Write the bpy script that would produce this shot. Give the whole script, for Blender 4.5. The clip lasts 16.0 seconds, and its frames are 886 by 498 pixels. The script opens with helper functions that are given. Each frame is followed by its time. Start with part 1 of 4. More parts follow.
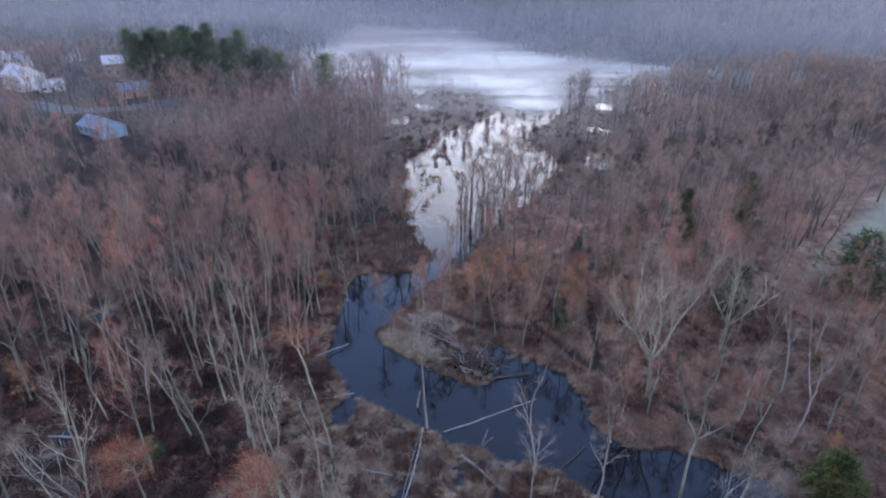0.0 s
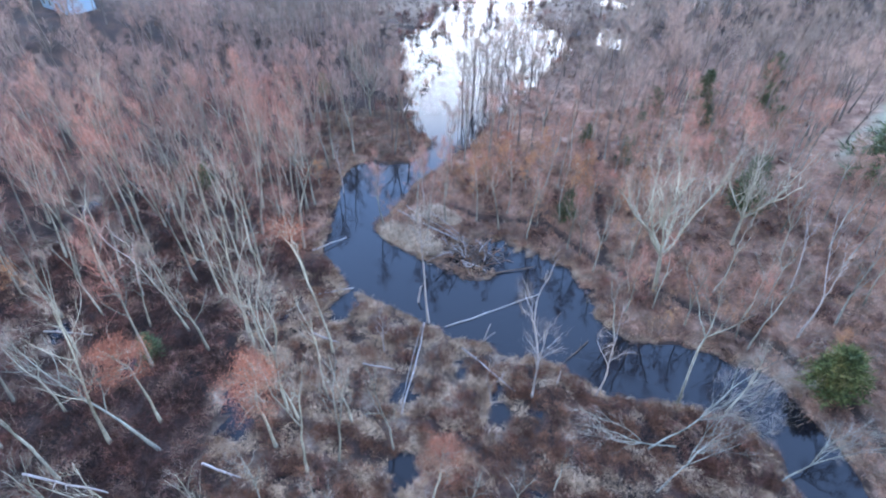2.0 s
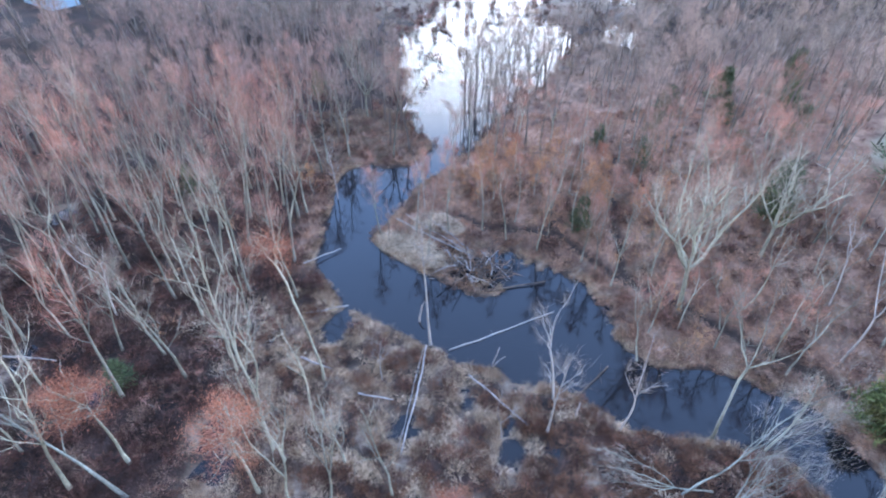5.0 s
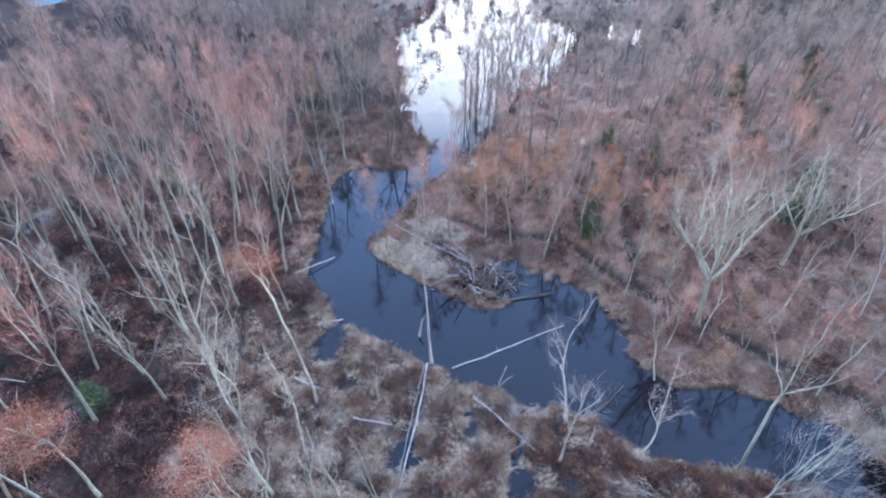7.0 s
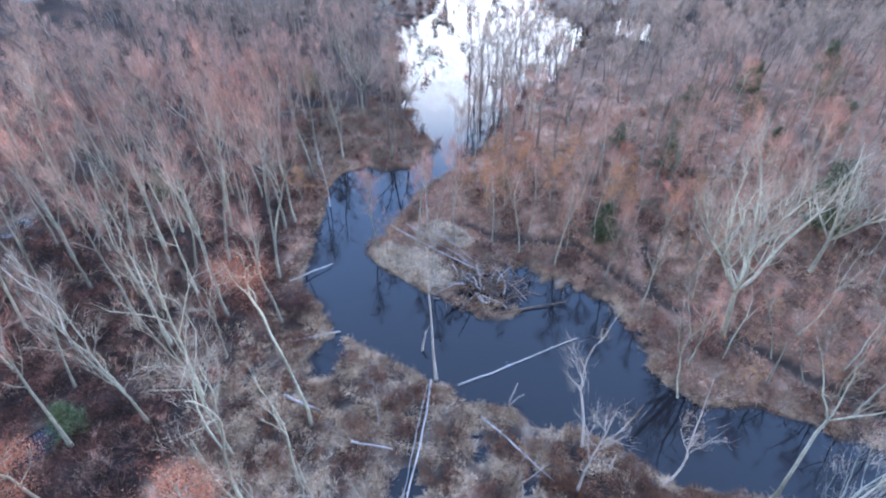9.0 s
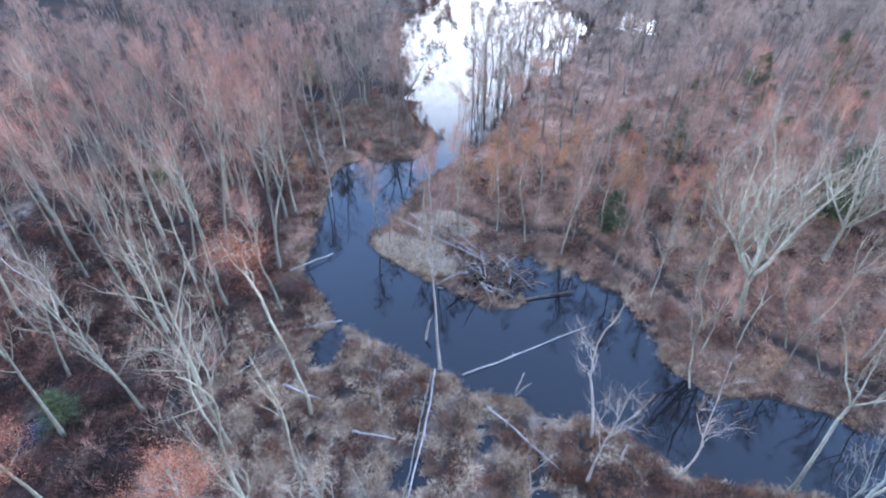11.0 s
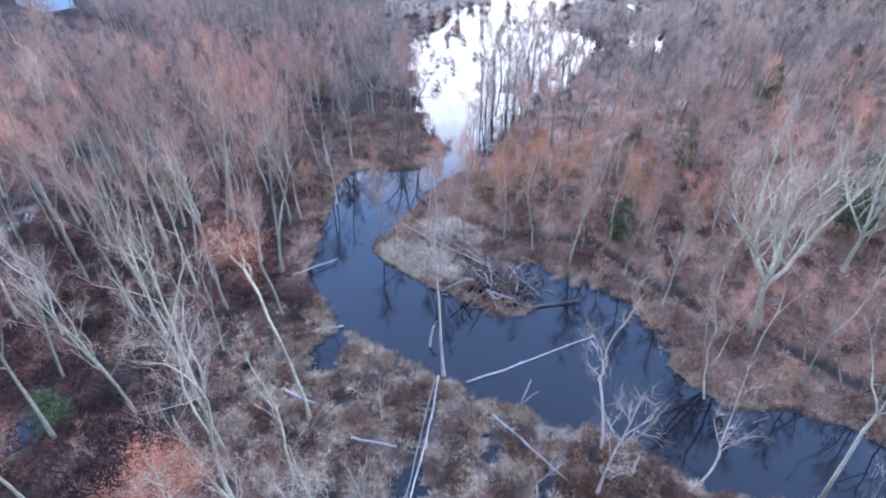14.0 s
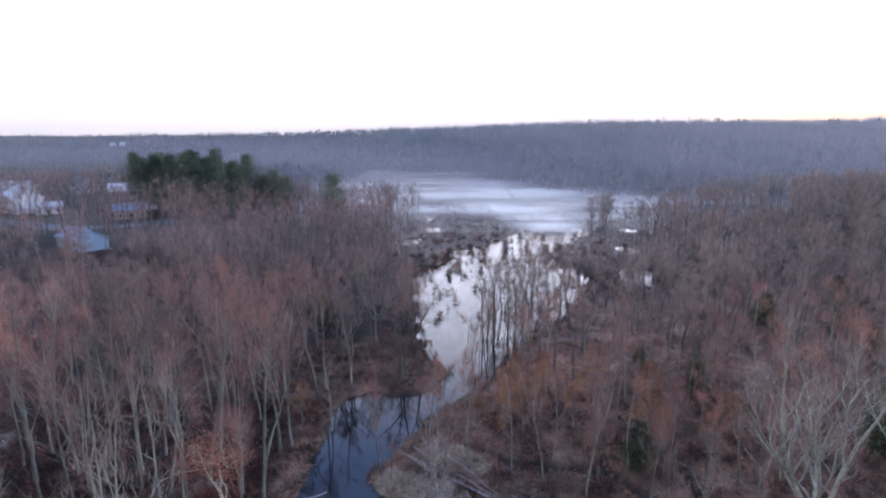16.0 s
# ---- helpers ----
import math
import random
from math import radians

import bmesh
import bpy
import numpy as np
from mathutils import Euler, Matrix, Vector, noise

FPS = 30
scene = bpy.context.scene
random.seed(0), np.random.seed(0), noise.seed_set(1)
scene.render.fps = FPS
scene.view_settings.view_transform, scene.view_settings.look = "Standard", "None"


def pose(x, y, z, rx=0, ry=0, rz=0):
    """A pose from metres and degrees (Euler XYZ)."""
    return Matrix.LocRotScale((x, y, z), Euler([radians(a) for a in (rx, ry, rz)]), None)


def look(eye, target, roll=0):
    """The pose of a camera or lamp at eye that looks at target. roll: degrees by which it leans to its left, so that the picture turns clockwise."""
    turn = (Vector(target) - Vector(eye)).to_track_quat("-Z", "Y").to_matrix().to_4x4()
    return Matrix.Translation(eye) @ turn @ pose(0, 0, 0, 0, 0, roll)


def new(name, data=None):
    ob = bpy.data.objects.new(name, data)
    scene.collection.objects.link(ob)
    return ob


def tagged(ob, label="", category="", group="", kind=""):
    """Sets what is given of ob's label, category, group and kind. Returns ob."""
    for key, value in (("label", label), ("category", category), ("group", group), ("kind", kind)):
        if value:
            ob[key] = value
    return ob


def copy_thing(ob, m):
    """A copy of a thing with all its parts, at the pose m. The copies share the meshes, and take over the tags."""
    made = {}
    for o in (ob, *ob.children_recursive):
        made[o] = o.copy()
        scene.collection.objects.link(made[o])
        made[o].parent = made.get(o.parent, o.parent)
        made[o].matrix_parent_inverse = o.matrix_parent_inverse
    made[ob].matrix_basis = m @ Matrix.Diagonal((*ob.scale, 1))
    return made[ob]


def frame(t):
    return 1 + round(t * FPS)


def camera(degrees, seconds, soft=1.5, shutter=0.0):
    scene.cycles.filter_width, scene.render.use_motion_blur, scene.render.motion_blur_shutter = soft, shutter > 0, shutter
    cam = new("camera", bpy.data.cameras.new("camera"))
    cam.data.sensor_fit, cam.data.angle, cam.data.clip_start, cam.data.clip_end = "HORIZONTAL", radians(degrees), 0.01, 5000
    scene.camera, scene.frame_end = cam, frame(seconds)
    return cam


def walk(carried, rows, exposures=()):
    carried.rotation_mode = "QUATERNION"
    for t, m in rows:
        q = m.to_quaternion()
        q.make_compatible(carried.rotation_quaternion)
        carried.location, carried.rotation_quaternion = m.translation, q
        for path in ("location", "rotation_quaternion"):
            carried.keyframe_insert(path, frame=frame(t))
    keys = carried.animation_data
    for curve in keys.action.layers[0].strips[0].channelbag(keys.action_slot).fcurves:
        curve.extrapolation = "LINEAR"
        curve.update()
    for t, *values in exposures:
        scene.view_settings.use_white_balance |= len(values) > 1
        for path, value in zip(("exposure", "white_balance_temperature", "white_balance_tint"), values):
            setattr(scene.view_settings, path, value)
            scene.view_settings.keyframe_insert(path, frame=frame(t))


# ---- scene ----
cam = camera(78.2, 16.0, soft=2.1)
METRES, EYE, TILT, LEAN, TURN = 28.0, 54.97, -27.8, 0.0, 0.0
ROWS = [
    (0.0, 0.0, 0.0, 0.0, 0.0, 0.0, 0.0),
    (0.5, -0.005, 0.0397, -0.0008, -0.08, -9.06, -0.02),
    (1.0, -0.0094, 0.0782, -0.0004, -0.12, -11.51, -0.03),
    (1.5, -0.0124, 0.1188, 0.0012, -0.14, -11.63, -0.04),
    (2.0, -0.0161, 0.1598, 0.0016, -0.19, -11.63, -0.02),
    (2.5, -0.0201, 0.2006, 0.0046, -0.24, -11.66, -0.02),
    (3.0, -0.0239, 0.2412, 0.0085, -0.27, -11.66, -0.03),
    (3.5, -0.0275, 0.2828, 0.012, -0.29, -11.66, -0.03),
    (4.0, -0.031, 0.3257, 0.0135, -0.31, -11.62, -0.01),
    (6.5, -0.0473, 0.5429, 0.0155, -0.53, -11.68, 0.09),
    (7.0, -0.0514, 0.5858, 0.0191, -0.61, -11.65, 0.11),
    (7.5, -0.0553, 0.629, 0.0229, -0.66, -11.65, 0.17),
    (8.0, -0.0589, 0.6742, 0.024, -0.64, -11.64, 0.22),
    (8.5, -0.0629, 0.7167, 0.0232, -0.56, -11.59, 0.13),
    (9.0, -0.067, 0.7481, 0.0145, -0.57, -11.71, 0.17),
    (11.5, -0.0728, 0.7952, -0.0735, -0.18, -11.22, 0.17),
    (12.0, -0.0706, 0.7996, -0.0831, 0.03, -11.23, 0.03),
    (12.5, -0.0689, 0.8056, -0.0932, 0.25, -11.18, -0.08),
    (13.0, -0.067, 0.8118, -0.1057, 0.39, -11.2, -0.16),
    (13.5, -0.0652, 0.8176, -0.1199, 0.51, -11.2, -0.23),
    (14.0, -0.0641, 0.8238, -0.136, 0.59, -8.93, -0.27),
    (14.5, -0.0627, 0.8294, -0.151, 0.67, -2.03, -0.27),
    (15.0, -0.063, 0.8346, -0.168, 0.7, 4.03, -0.3),
    (15.5, -0.0604, 0.844, -0.185, 0.83, 9.4, -0.33),
    (16.0, -0.0582, 0.8526, -0.206, 0.89, 15.65, -0.28),
]

# seconds, stops, and the white balance as it drifts: kelvin, tint
EXPOSURES = [(0.0, -0.78, 6620, 13), (0.3, -0.26, 6480, 12), (0.8, 0.32, 6280, 7.5), (1.5, 0.38, 6250, 5.5), (11.0, 0.38, 6250, 5.5), (11.5, 0.38, 6180, 6.5), (12.3, 0.38, 6040, 5.5), (13.4, 0.38, 6040, 5.5),
             (13.8, 0.39, 6120, 8), (14.5, 0.38, 6210, 9.5), (14.95, 0.08, 6450, 10), (15.2, 0.04, 6370, 12), (16.0, -1.03, 6450, 16)]
walk(cam, [(t, pose(0, 0, EYE, TILT, LEAN, TURN) @ pose(METRES * x, METRES * y, METRES * z, 90 + pitch, roll, yaw)) for t, x, y, z, yaw, pitch, roll in ROWS], EXPOSURES)

# ---- world and light: dawn, the sun behind the far ridge ----
SUN_AZ, SUN_EL = 36.0, 2.5      # degrees clockwise from +y, and above the horizon
world = bpy.data.worlds.new("dawn_sky")
scene.world = world
scene.cycles.transparent_max_bounces = 40
world.use_nodes = True
wn = world.node_tree.nodes
sky = wn.new("ShaderNodeTexSky")
sky.sky_type, sky.sun_disc = "NISHITA", False
sky.sun_elevation, sky.sun_rotation = radians(SUN_EL + 4), radians(SUN_AZ)
sky.air_density, sky.dust_density, sky.ozone_density = 1.0, 3.0, 3.0
wn["Background"].inputs[1].default_value = 0.05
world.node_tree.links.new(sky.outputs[0], wn["Background"].inputs[0])
# a bright, even veil of thin high cloud over the clear sky: pinkish white low down, bluer overhead
veil, where, split, tint, both = (wn.new("ShaderNode" + k) for k in ("Background", "TexCoord", "SeparateXYZ", "ValToRGB", "AddShader"))
tint.color_ramp.elements.new(0.5), tint.color_ramp.elements.new(0.6)
for e, (p, c) in zip(tint.color_ramp.elements, [(0.0, (1.0, 0.94, 0.97)), (0.36, (0.78, 0.83, 1.0)), (0.56, (0.195, 0.32, 0.65)), (1.0, (0.14, 0.205, 0.38))]):
    e.position, e.color = p, (*c, 1)
tint.color_ramp.interpolation = "EASE"
# brighter towards the sunrise than away from it
toward, glow = wn.new("ShaderNodeVectorMath"), wn.new("ShaderNodeMapRange")
toward.operation = "DOT_PRODUCT"
toward.inputs[1].default_value = (math.sin(radians(SUN_AZ * 0.5)), math.cos(radians(SUN_AZ * 0.5)), 0)
glow.interpolation_type = "SMOOTHSTEP"
glow.inputs["From Min"].default_value, glow.inputs["From Max"].default_value = -0.7, 0.8
glow.inputs["To Min"].default_value, glow.inputs["To Max"].default_value = 2.4, 8.6
world.node_tree.links.new(where.outputs["Generated"], toward.inputs[0])
world.node_tree.links.new(toward.outputs["Value"], glow.inputs["Value"])
# the veil thins towards the horizon, and warms round the rising sun
low_down, dim, near_sun, warmth, warm = (wn.new("ShaderNode" + k) for k in ("MapRange", "Math", "VectorMath", "MapRange", "Mix"))
low_down.interpolation_type, dim.operation, near_sun.operation, warm.data_type = "SMOOTHSTEP", "MULTIPLY", "DOT_PRODUCT", "RGBA"
for sock, v in zip(list(low_down.inputs)[1:5], (0.0, 0.12, 0.28, 1.0)):
    sock.default_value = v
near_sun.inputs[1].default_value = (math.sin(radians(SUN_AZ)), math.cos(radians(SUN_AZ)), 0.02)
for sock, v in zip(list(warmth.inputs)[1:5], (0.97, 1.0, 0.0, 1.0)):
    sock.default_value = v
warm.inputs[7].default_value = (1.3, 1.0, 0.66, 1)
for u, v in ((split.outputs[2], low_down.inputs["Value"]), (glow.outputs[0], dim.inputs[0]), (low_down.outputs[0], dim.inputs[1]), (dim.outputs[0], veil.inputs[1]), (where.outputs["Generated"], near_sun.inputs[0]),
             (near_sun.outputs["Value"], warmth.inputs["Value"]), (warmth.outputs[0], warm.inputs[0]), (tint.outputs[0], warm.inputs[6])):
    world.node_tree.links.new(u, v)
for u, v in ((where.outputs["Generated"], split.inputs[0]), (split.outputs[2], tint.inputs[0]), (warm.outputs[2], veil.inputs[0]),
             (wn["Background"].outputs[0], both.inputs[0]), (veil.outputs[0], both.inputs[1]), (both.outputs[0], wn["World Output"].inputs[0])):
    world.node_tree.links.new(u, v)
sun = new("sun", bpy.data.lights.new("sun", "SUN"))
sun.data.energy, sun.data.angle, sun.data.color = 0.5, radians(8), (1.0, 0.78, 0.58)
ax, ay = math.sin(radians(SUN_AZ)), math.cos(radians(SUN_AZ))
sun.matrix_world = look((0, 0, 0), (-ax, -ay, -math.tan(radians(SUN_EL))))

# ---- materials ----
K = 28.0 / 34.0                  # plan units to metres


def ramp(nt, source, stops):
    r = nt.nodes.new("ShaderNodeValToRGB")
    while len(r.color_ramp.elements) < len(stops):
        r.color_ramp.elements.new(0.5)
    for e, (p, c) in zip(r.color_ramp.elements, stops):
        e.position, e.color = p, (*c, 1)
    nt.links.new(source, r.inputs[0])
    return r.outputs[0]


def noise_of(nt, scale, detail=4, rough=0.6, stretch=(1, 1, 1)):
    g, m, n = nt.nodes.new("ShaderNodeNewGeometry"), nt.nodes.new("ShaderNodeMapping"), nt.nodes.new("ShaderNodeTexNoise")
    m.inputs["Scale"].default_value = stretch
    nt.links.new(g.outputs["Position"], m.inputs[0])
    nt.links.new(m.outputs[0], n.inputs["Vector"])
    n.inputs["Scale"].default_value, n.inputs["Detail"].default_value, n.inputs["Roughness"].default_value = scale, detail, rough
    return n.outputs[0]


def blend(nt, a, b, fac, mode="MIX"):
    m = nt.nodes.new("ShaderNodeMix")
    m.data_type, m.blend_type = "RGBA", mode
    for sock, v in ((m.inputs[0], fac), (m.inputs[6], a), (m.inputs[7], b)):
        if isinstance(v, (int, float)):
            sock.default_value = v
        elif isinstance(v, tuple):
            sock.default_value = (*v, 1)
        else:
            nt.links.new(v, sock)
    return m.outputs[2]


def material(name, stops, scale=0.2, fine=3.0, fine_amount=0.5, rough=0.9, bump=0.0, island=0.0, each=0.0, stretch=(1, 1, 1), through_light=0.0):
    """stops: colours along a broad noise of that scale; fine: a second, finer noise; island, each: spread by mesh island, by object."""
    m = bpy.data.materials.new(name)
    m.use_nodes = True
    nt = m.node_tree
    p = nt.nodes["Principled BSDF"]
    p.inputs["Roughness"].default_value = rough
    p.inputs["Specular IOR Level"].default_value = 0.2
    n = len(stops)
    broad = noise_of(nt, scale, 3, 0.55, stretch)
    col = ramp(nt, broad, [(0.3 + 0.4 * i / max(1, n - 1), c) for i, c in enumerate(stops)])
    f = noise_of(nt, fine, 4, 0.65, stretch)
    lo, hi = 1 - fine_amount, 1 + fine_amount
    col = blend(nt, col, ramp(nt, f, [(0.3, (lo, lo, lo)), (0.7, (hi, hi, hi))]), 1.0, "MULTIPLY")
    if island:
        g = nt.nodes.new("ShaderNodeNewGeometry")
        col = blend(nt, col, ramp(nt, g.outputs["Random Per Island"], [(0, (1 - island,) * 3), (1, (1 + island,) * 3)]), 1.0, "MULTIPLY")
    if each:
        o = nt.nodes.new("ShaderNodeObjectInfo")
        col = blend(nt, col, ramp(nt, o.outputs["Random"], [(0, (1 - each, 1 - each, 1 - each * 0.8)), (1, (1 + each, 1 + each * 0.8, 1 + each * 0.8))]), 1.0, "MULTIPLY")
    nt.links.new(col, p.inputs["Base Color"])
    if bump:
        b = nt.nodes.new("ShaderNodeBump")
        b.inputs["Strength"].default_value, b.inputs["Distance"].default_value = 0.8, bump
        nt.links.new(f, b.inputs["Height"])
        nt.links.new(b.outputs[0], p.inputs["Normal"])
    if through_light:
        tr, mix = nt.nodes.new("ShaderNodeBsdfTranslucent"), nt.nodes.new("ShaderNodeMixShader")
        mix.inputs[0].default_value = through_light
        nt.links.new(col, tr.inputs[0])
        nt.links.new(p.outputs[0], mix.inputs[1])
        nt.links.new(tr.outputs[0], mix.inputs[2])
        nt.links.new(mix.outputs[0], nt.nodes["Material Output"].inputs[0])
    return m


BARK = material("lichen_bark", [(0.145, 0.142, 0.108), (0.285, 0.293, 0.23), (0.45, 0.468, 0.375)], 0.35, 5, 0.35, 0.9, 0.02, each=0.25, stretch=(1, 1, 0.5))
SWAMPBARK = material("swamp_bark", [(0.115, 0.112, 0.088), (0.228, 0.234, 0.186), (0.37, 0.384, 0.308)], 0.35, 5, 0.35, 0.9, 0.02, each=0.3, stretch=(1, 1, 0.5))
DEADWOOD = material("weathered_wood", [(0.33, 0.3, 0.27), (0.5, 0.48, 0.45)], 0.6, 6, 0.3, 0.85, 0.02, each=0.15)
GREYWOOD = material("grey_wood", [(0.2, 0.17, 0.145), (0.34, 0.31, 0.28)], 0.7, 6, 0.35, 0.85, 0.02, each=0.3)
DARKWOOD = material("wet_wood", [(0.06, 0.045, 0.034), (0.17, 0.13, 0.1)], 0.8, 6, 0.35, 0.8, 0.02, each=0.3)
BROWNWOOD = material("rotten_brown_wood", [(0.16, 0.09, 0.055), (0.3, 0.19, 0.12)], 0.8, 6, 0.35, 0.85, 0.02, each=0.3)
SLIMBARK = material("slim_grey_bark", [(0.15, 0.135, 0.115), (0.27, 0.25, 0.22), (0.36, 0.35, 0.32)], 0.35, 5, 0.35, 0.9, 0.02, each=0.3)
FARBARK = material("shaded_bark", [(0.15, 0.12, 0.105), (0.24, 0.215, 0.19)], 0.3, 4, 0.3, 0.9, island=0.15)
TWIG = material("red_budded_twig", [(0.22, 0.168, 0.135), (0.37, 0.215, 0.165), (0.5, 0.22, 0.155)], 0.06, 1.2, 0.3, 0.9, island=0.35, each=0.25)
TWIG_GREY = material("grey_twig", [(0.22, 0.195, 0.16), (0.34, 0.285, 0.23), (0.38, 0.28, 0.215)], 0.06, 1.2, 0.3, 0.9, island=0.35, each=0.2)
FARTWIG = material("woodland_twig", [(0.25, 0.218, 0.185), (0.36, 0.285, 0.238), (0.45, 0.305, 0.248)], 0.035, 0.5, 0.25, 0.9, island=0.22)
REDTWIG = material("salmon_woodland_twig", [(0.2, 0.175, 0.155), (0.31, 0.23, 0.2), (0.42, 0.24, 0.2)], 0.03, 0.5, 0.25, 0.9, island=0.22)
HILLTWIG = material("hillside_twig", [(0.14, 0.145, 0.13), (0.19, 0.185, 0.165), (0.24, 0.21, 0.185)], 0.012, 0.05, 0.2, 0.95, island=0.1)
ORANGE = material("withered_leaf", [(0.34, 0.17, 0.08), (0.46, 0.25, 0.13)], 0.2, 2, 0.3, 0.8, island=0.4, each=0.2, through_light=0.3)
SAPLEAF = material("rusty_sapling_leaf", [(0.28, 0.16, 0.115), (0.4, 0.225, 0.145), (0.46, 0.27, 0.13)], 0.06, 2, 0.3, 0.85, island=0.4)
PINK = material("coppery_leaf", [(0.27, 0.112, 0.07), (0.42, 0.19, 0.12)], 0.2, 2, 0.3, 0.8, island=0.4, each=0.15, through_light=0.3)
NEEDLE = material("pine_needle", [(0.055, 0.085, 0.045), (0.13, 0.155, 0.075)], 0.25, 2, 0.4, 0.8, island=0.5, each=0.15)
BUSHNEEDLE = material("bright_needle", [(0.06, 0.085, 0.035), (0.13, 0.155, 0.06), (0.2, 0.18, 0.07)], 0.5, 2, 0.4, 0.8, island=0.5)
FARNEEDLE = material("grove_needle", [(0.055, 0.09, 0.065), (0.12, 0.16, 0.1), (0.18, 0.215, 0.125)], 0.12, 1, 0.4, 0.8, island=0.5, each=0.25)
SHRUB = material("brown_shrub", [(0.035, 0.028, 0.026), (0.11, 0.06, 0.05), (0.32, 0.16, 0.12)], 0.12, 2, 0.4, 0.9, island=0.55)
STRAW = material("dead_grass", [(0.26, 0.178, 0.118), (0.48, 0.35, 0.237), (0.65, 0.51, 0.365)], 0.3, 3, 0.3, 0.9, island=0.2)
SEDGE = material("brown_sedge", [(0.075, 0.038, 0.026), (0.18, 0.09, 0.055), (0.33, 0.18, 0.11)], 0.4, 3, 0.3, 0.9, island=0.2)
RUST = material("rusty_grass", [(0.28, 0.15, 0.097), (0.45, 0.258, 0.17), (0.56, 0.37, 0.255)], 0.15, 2, 0.3, 0.9, island=0.35)
BRUSHDARK = material("dark_brush", [(0.028, 0.021, 0.019), (0.085, 0.045, 0.036), (0.2, 0.092, 0.068)], 0.3, 2, 0.35, 0.9, island=0.18)
BRUSHRUST = material("rusty_brush", [(0.1, 0.06, 0.046), (0.2, 0.125, 0.094), (0.32, 0.212, 0.155)], 0.3, 2, 0.3, 0.9, island=0.18)
BRUSHTAN = material("tan_brush", [(0.18, 0.135, 0.1), (0.34, 0.26, 0.19)], 0.3, 2, 0.3, 0.9, island=0.18)
MUD = material("lodge_mud", [(0.03, 0.024, 0.02), (0.07, 0.05, 0.038), (0.12, 0.08, 0.055)], 0.8, 5, 0.5, 0.9, 0.05)
MARSHGRASS = material("marsh_reed", [(0.15, 0.11, 0.09), (0.25, 0.185, 0.15), (0.36, 0.28, 0.22)], 0.04, 1, 0.3, 0.9, island=0.3)


STRAWPALE = material("pale_straw", [(0.57, 0.47, 0.355), (0.75, 0.64, 0.5)], 0.5, 3, 0.25, 0.9, island=0.25)
SIDEWHITE = material("white_siding", [(0.74, 0.75, 0.76), (0.82, 0.82, 0.82)], 0.3, 3, 0.06, 0.6)
SIDEPINK = material("brown_siding", [(0.4, 0.27, 0.23), (0.48, 0.33, 0.28)], 0.3, 3, 0.1, 0.7)
SIDEBLUE = material("blue_siding", [(0.28, 0.42, 0.55), (0.34, 0.48, 0.62)], 0.3, 3, 0.1, 0.6)
ROOFPALE = material("pale_shingle", [(0.5, 0.5, 0.52), (0.62, 0.62, 0.64)], 0.3, 4, 0.12, 0.8)
ROOFGREY = material("grey_shingle", [(0.16, 0.17, 0.19), (0.24, 0.25, 0.27)], 0.3, 4, 0.15, 0.8)
ROOFBLUE = material("blue_grey_shingle", [(0.2, 0.24, 0.31), (0.28, 0.32, 0.4)], 0.3, 4, 0.15, 0.7)
BRICK = material("red_brick", [(0.3, 0.13, 0.1), (0.38, 0.18, 0.13)], 2, 8, 0.2, 0.85)
TRIMWHITE = material("white_trim", [(0.78, 0.78, 0.78), (0.82, 0.82, 0.82)], 1, 5, 0.05, 0.5)
PANE = material("window_pane", [(0.03, 0.035, 0.04), (0.05, 0.055, 0.06)], 1, 3, 0.1, 0.08)
ASPHALT = material("asphalt", [(0.09, 0.1, 0.11), (0.14, 0.145, 0.155)], 0.2, 5, 0.2, 0.8)


def ground_material():
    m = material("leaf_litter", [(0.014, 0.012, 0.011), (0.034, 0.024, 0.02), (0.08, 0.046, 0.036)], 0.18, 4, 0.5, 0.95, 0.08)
    nt = m.node_tree
    p = nt.nodes["Principled BSDF"]
    col = p.inputs["Base Color"].links[0].from_socket
    cover, parts = nt.nodes.new("ShaderNodeAttribute"), nt.nodes.new("ShaderNodeSeparateColor")
    cover.attribute_name = "cover"
    nt.links.new(cover.outputs[0], parts.inputs[0])
    rust = ramp(nt, noise_of(nt, 0.6, 5, 0.7), [(0.3, (0.18, 0.104, 0.07)), (0.5, (0.35, 0.21, 0.145)), (0.72, (0.52, 0.35, 0.25))])
    lawn = ramp(nt, noise_of(nt, 0.3, 5, 0.6), [(0.3, (0.22, 0.21, 0.14)), (0.7, (0.33, 0.315, 0.23))])
    mud = ramp(nt, noise_of(nt, 1.5, 4, 0.6), [(0.3, (0.03, 0.022, 0.018)), (0.7, (0.07, 0.05, 0.04))])
    dry = ramp(nt, noise_of(nt, 1.2, 5, 0.7), [(0.3, (0.12, 0.08, 0.06)), (0.5, (0.28, 0.205, 0.15)), (0.7, (0.45, 0.36, 0.27))])
    for k, c in enumerate((rust, lawn, mud)):
        col = blend(nt, col, c, parts.outputs[k])
    col = blend(nt, col, dry, cover.outputs["Alpha"])
    nt.links.new(col, p.inputs["Base Color"])
    return m


GROUND = ground_material()


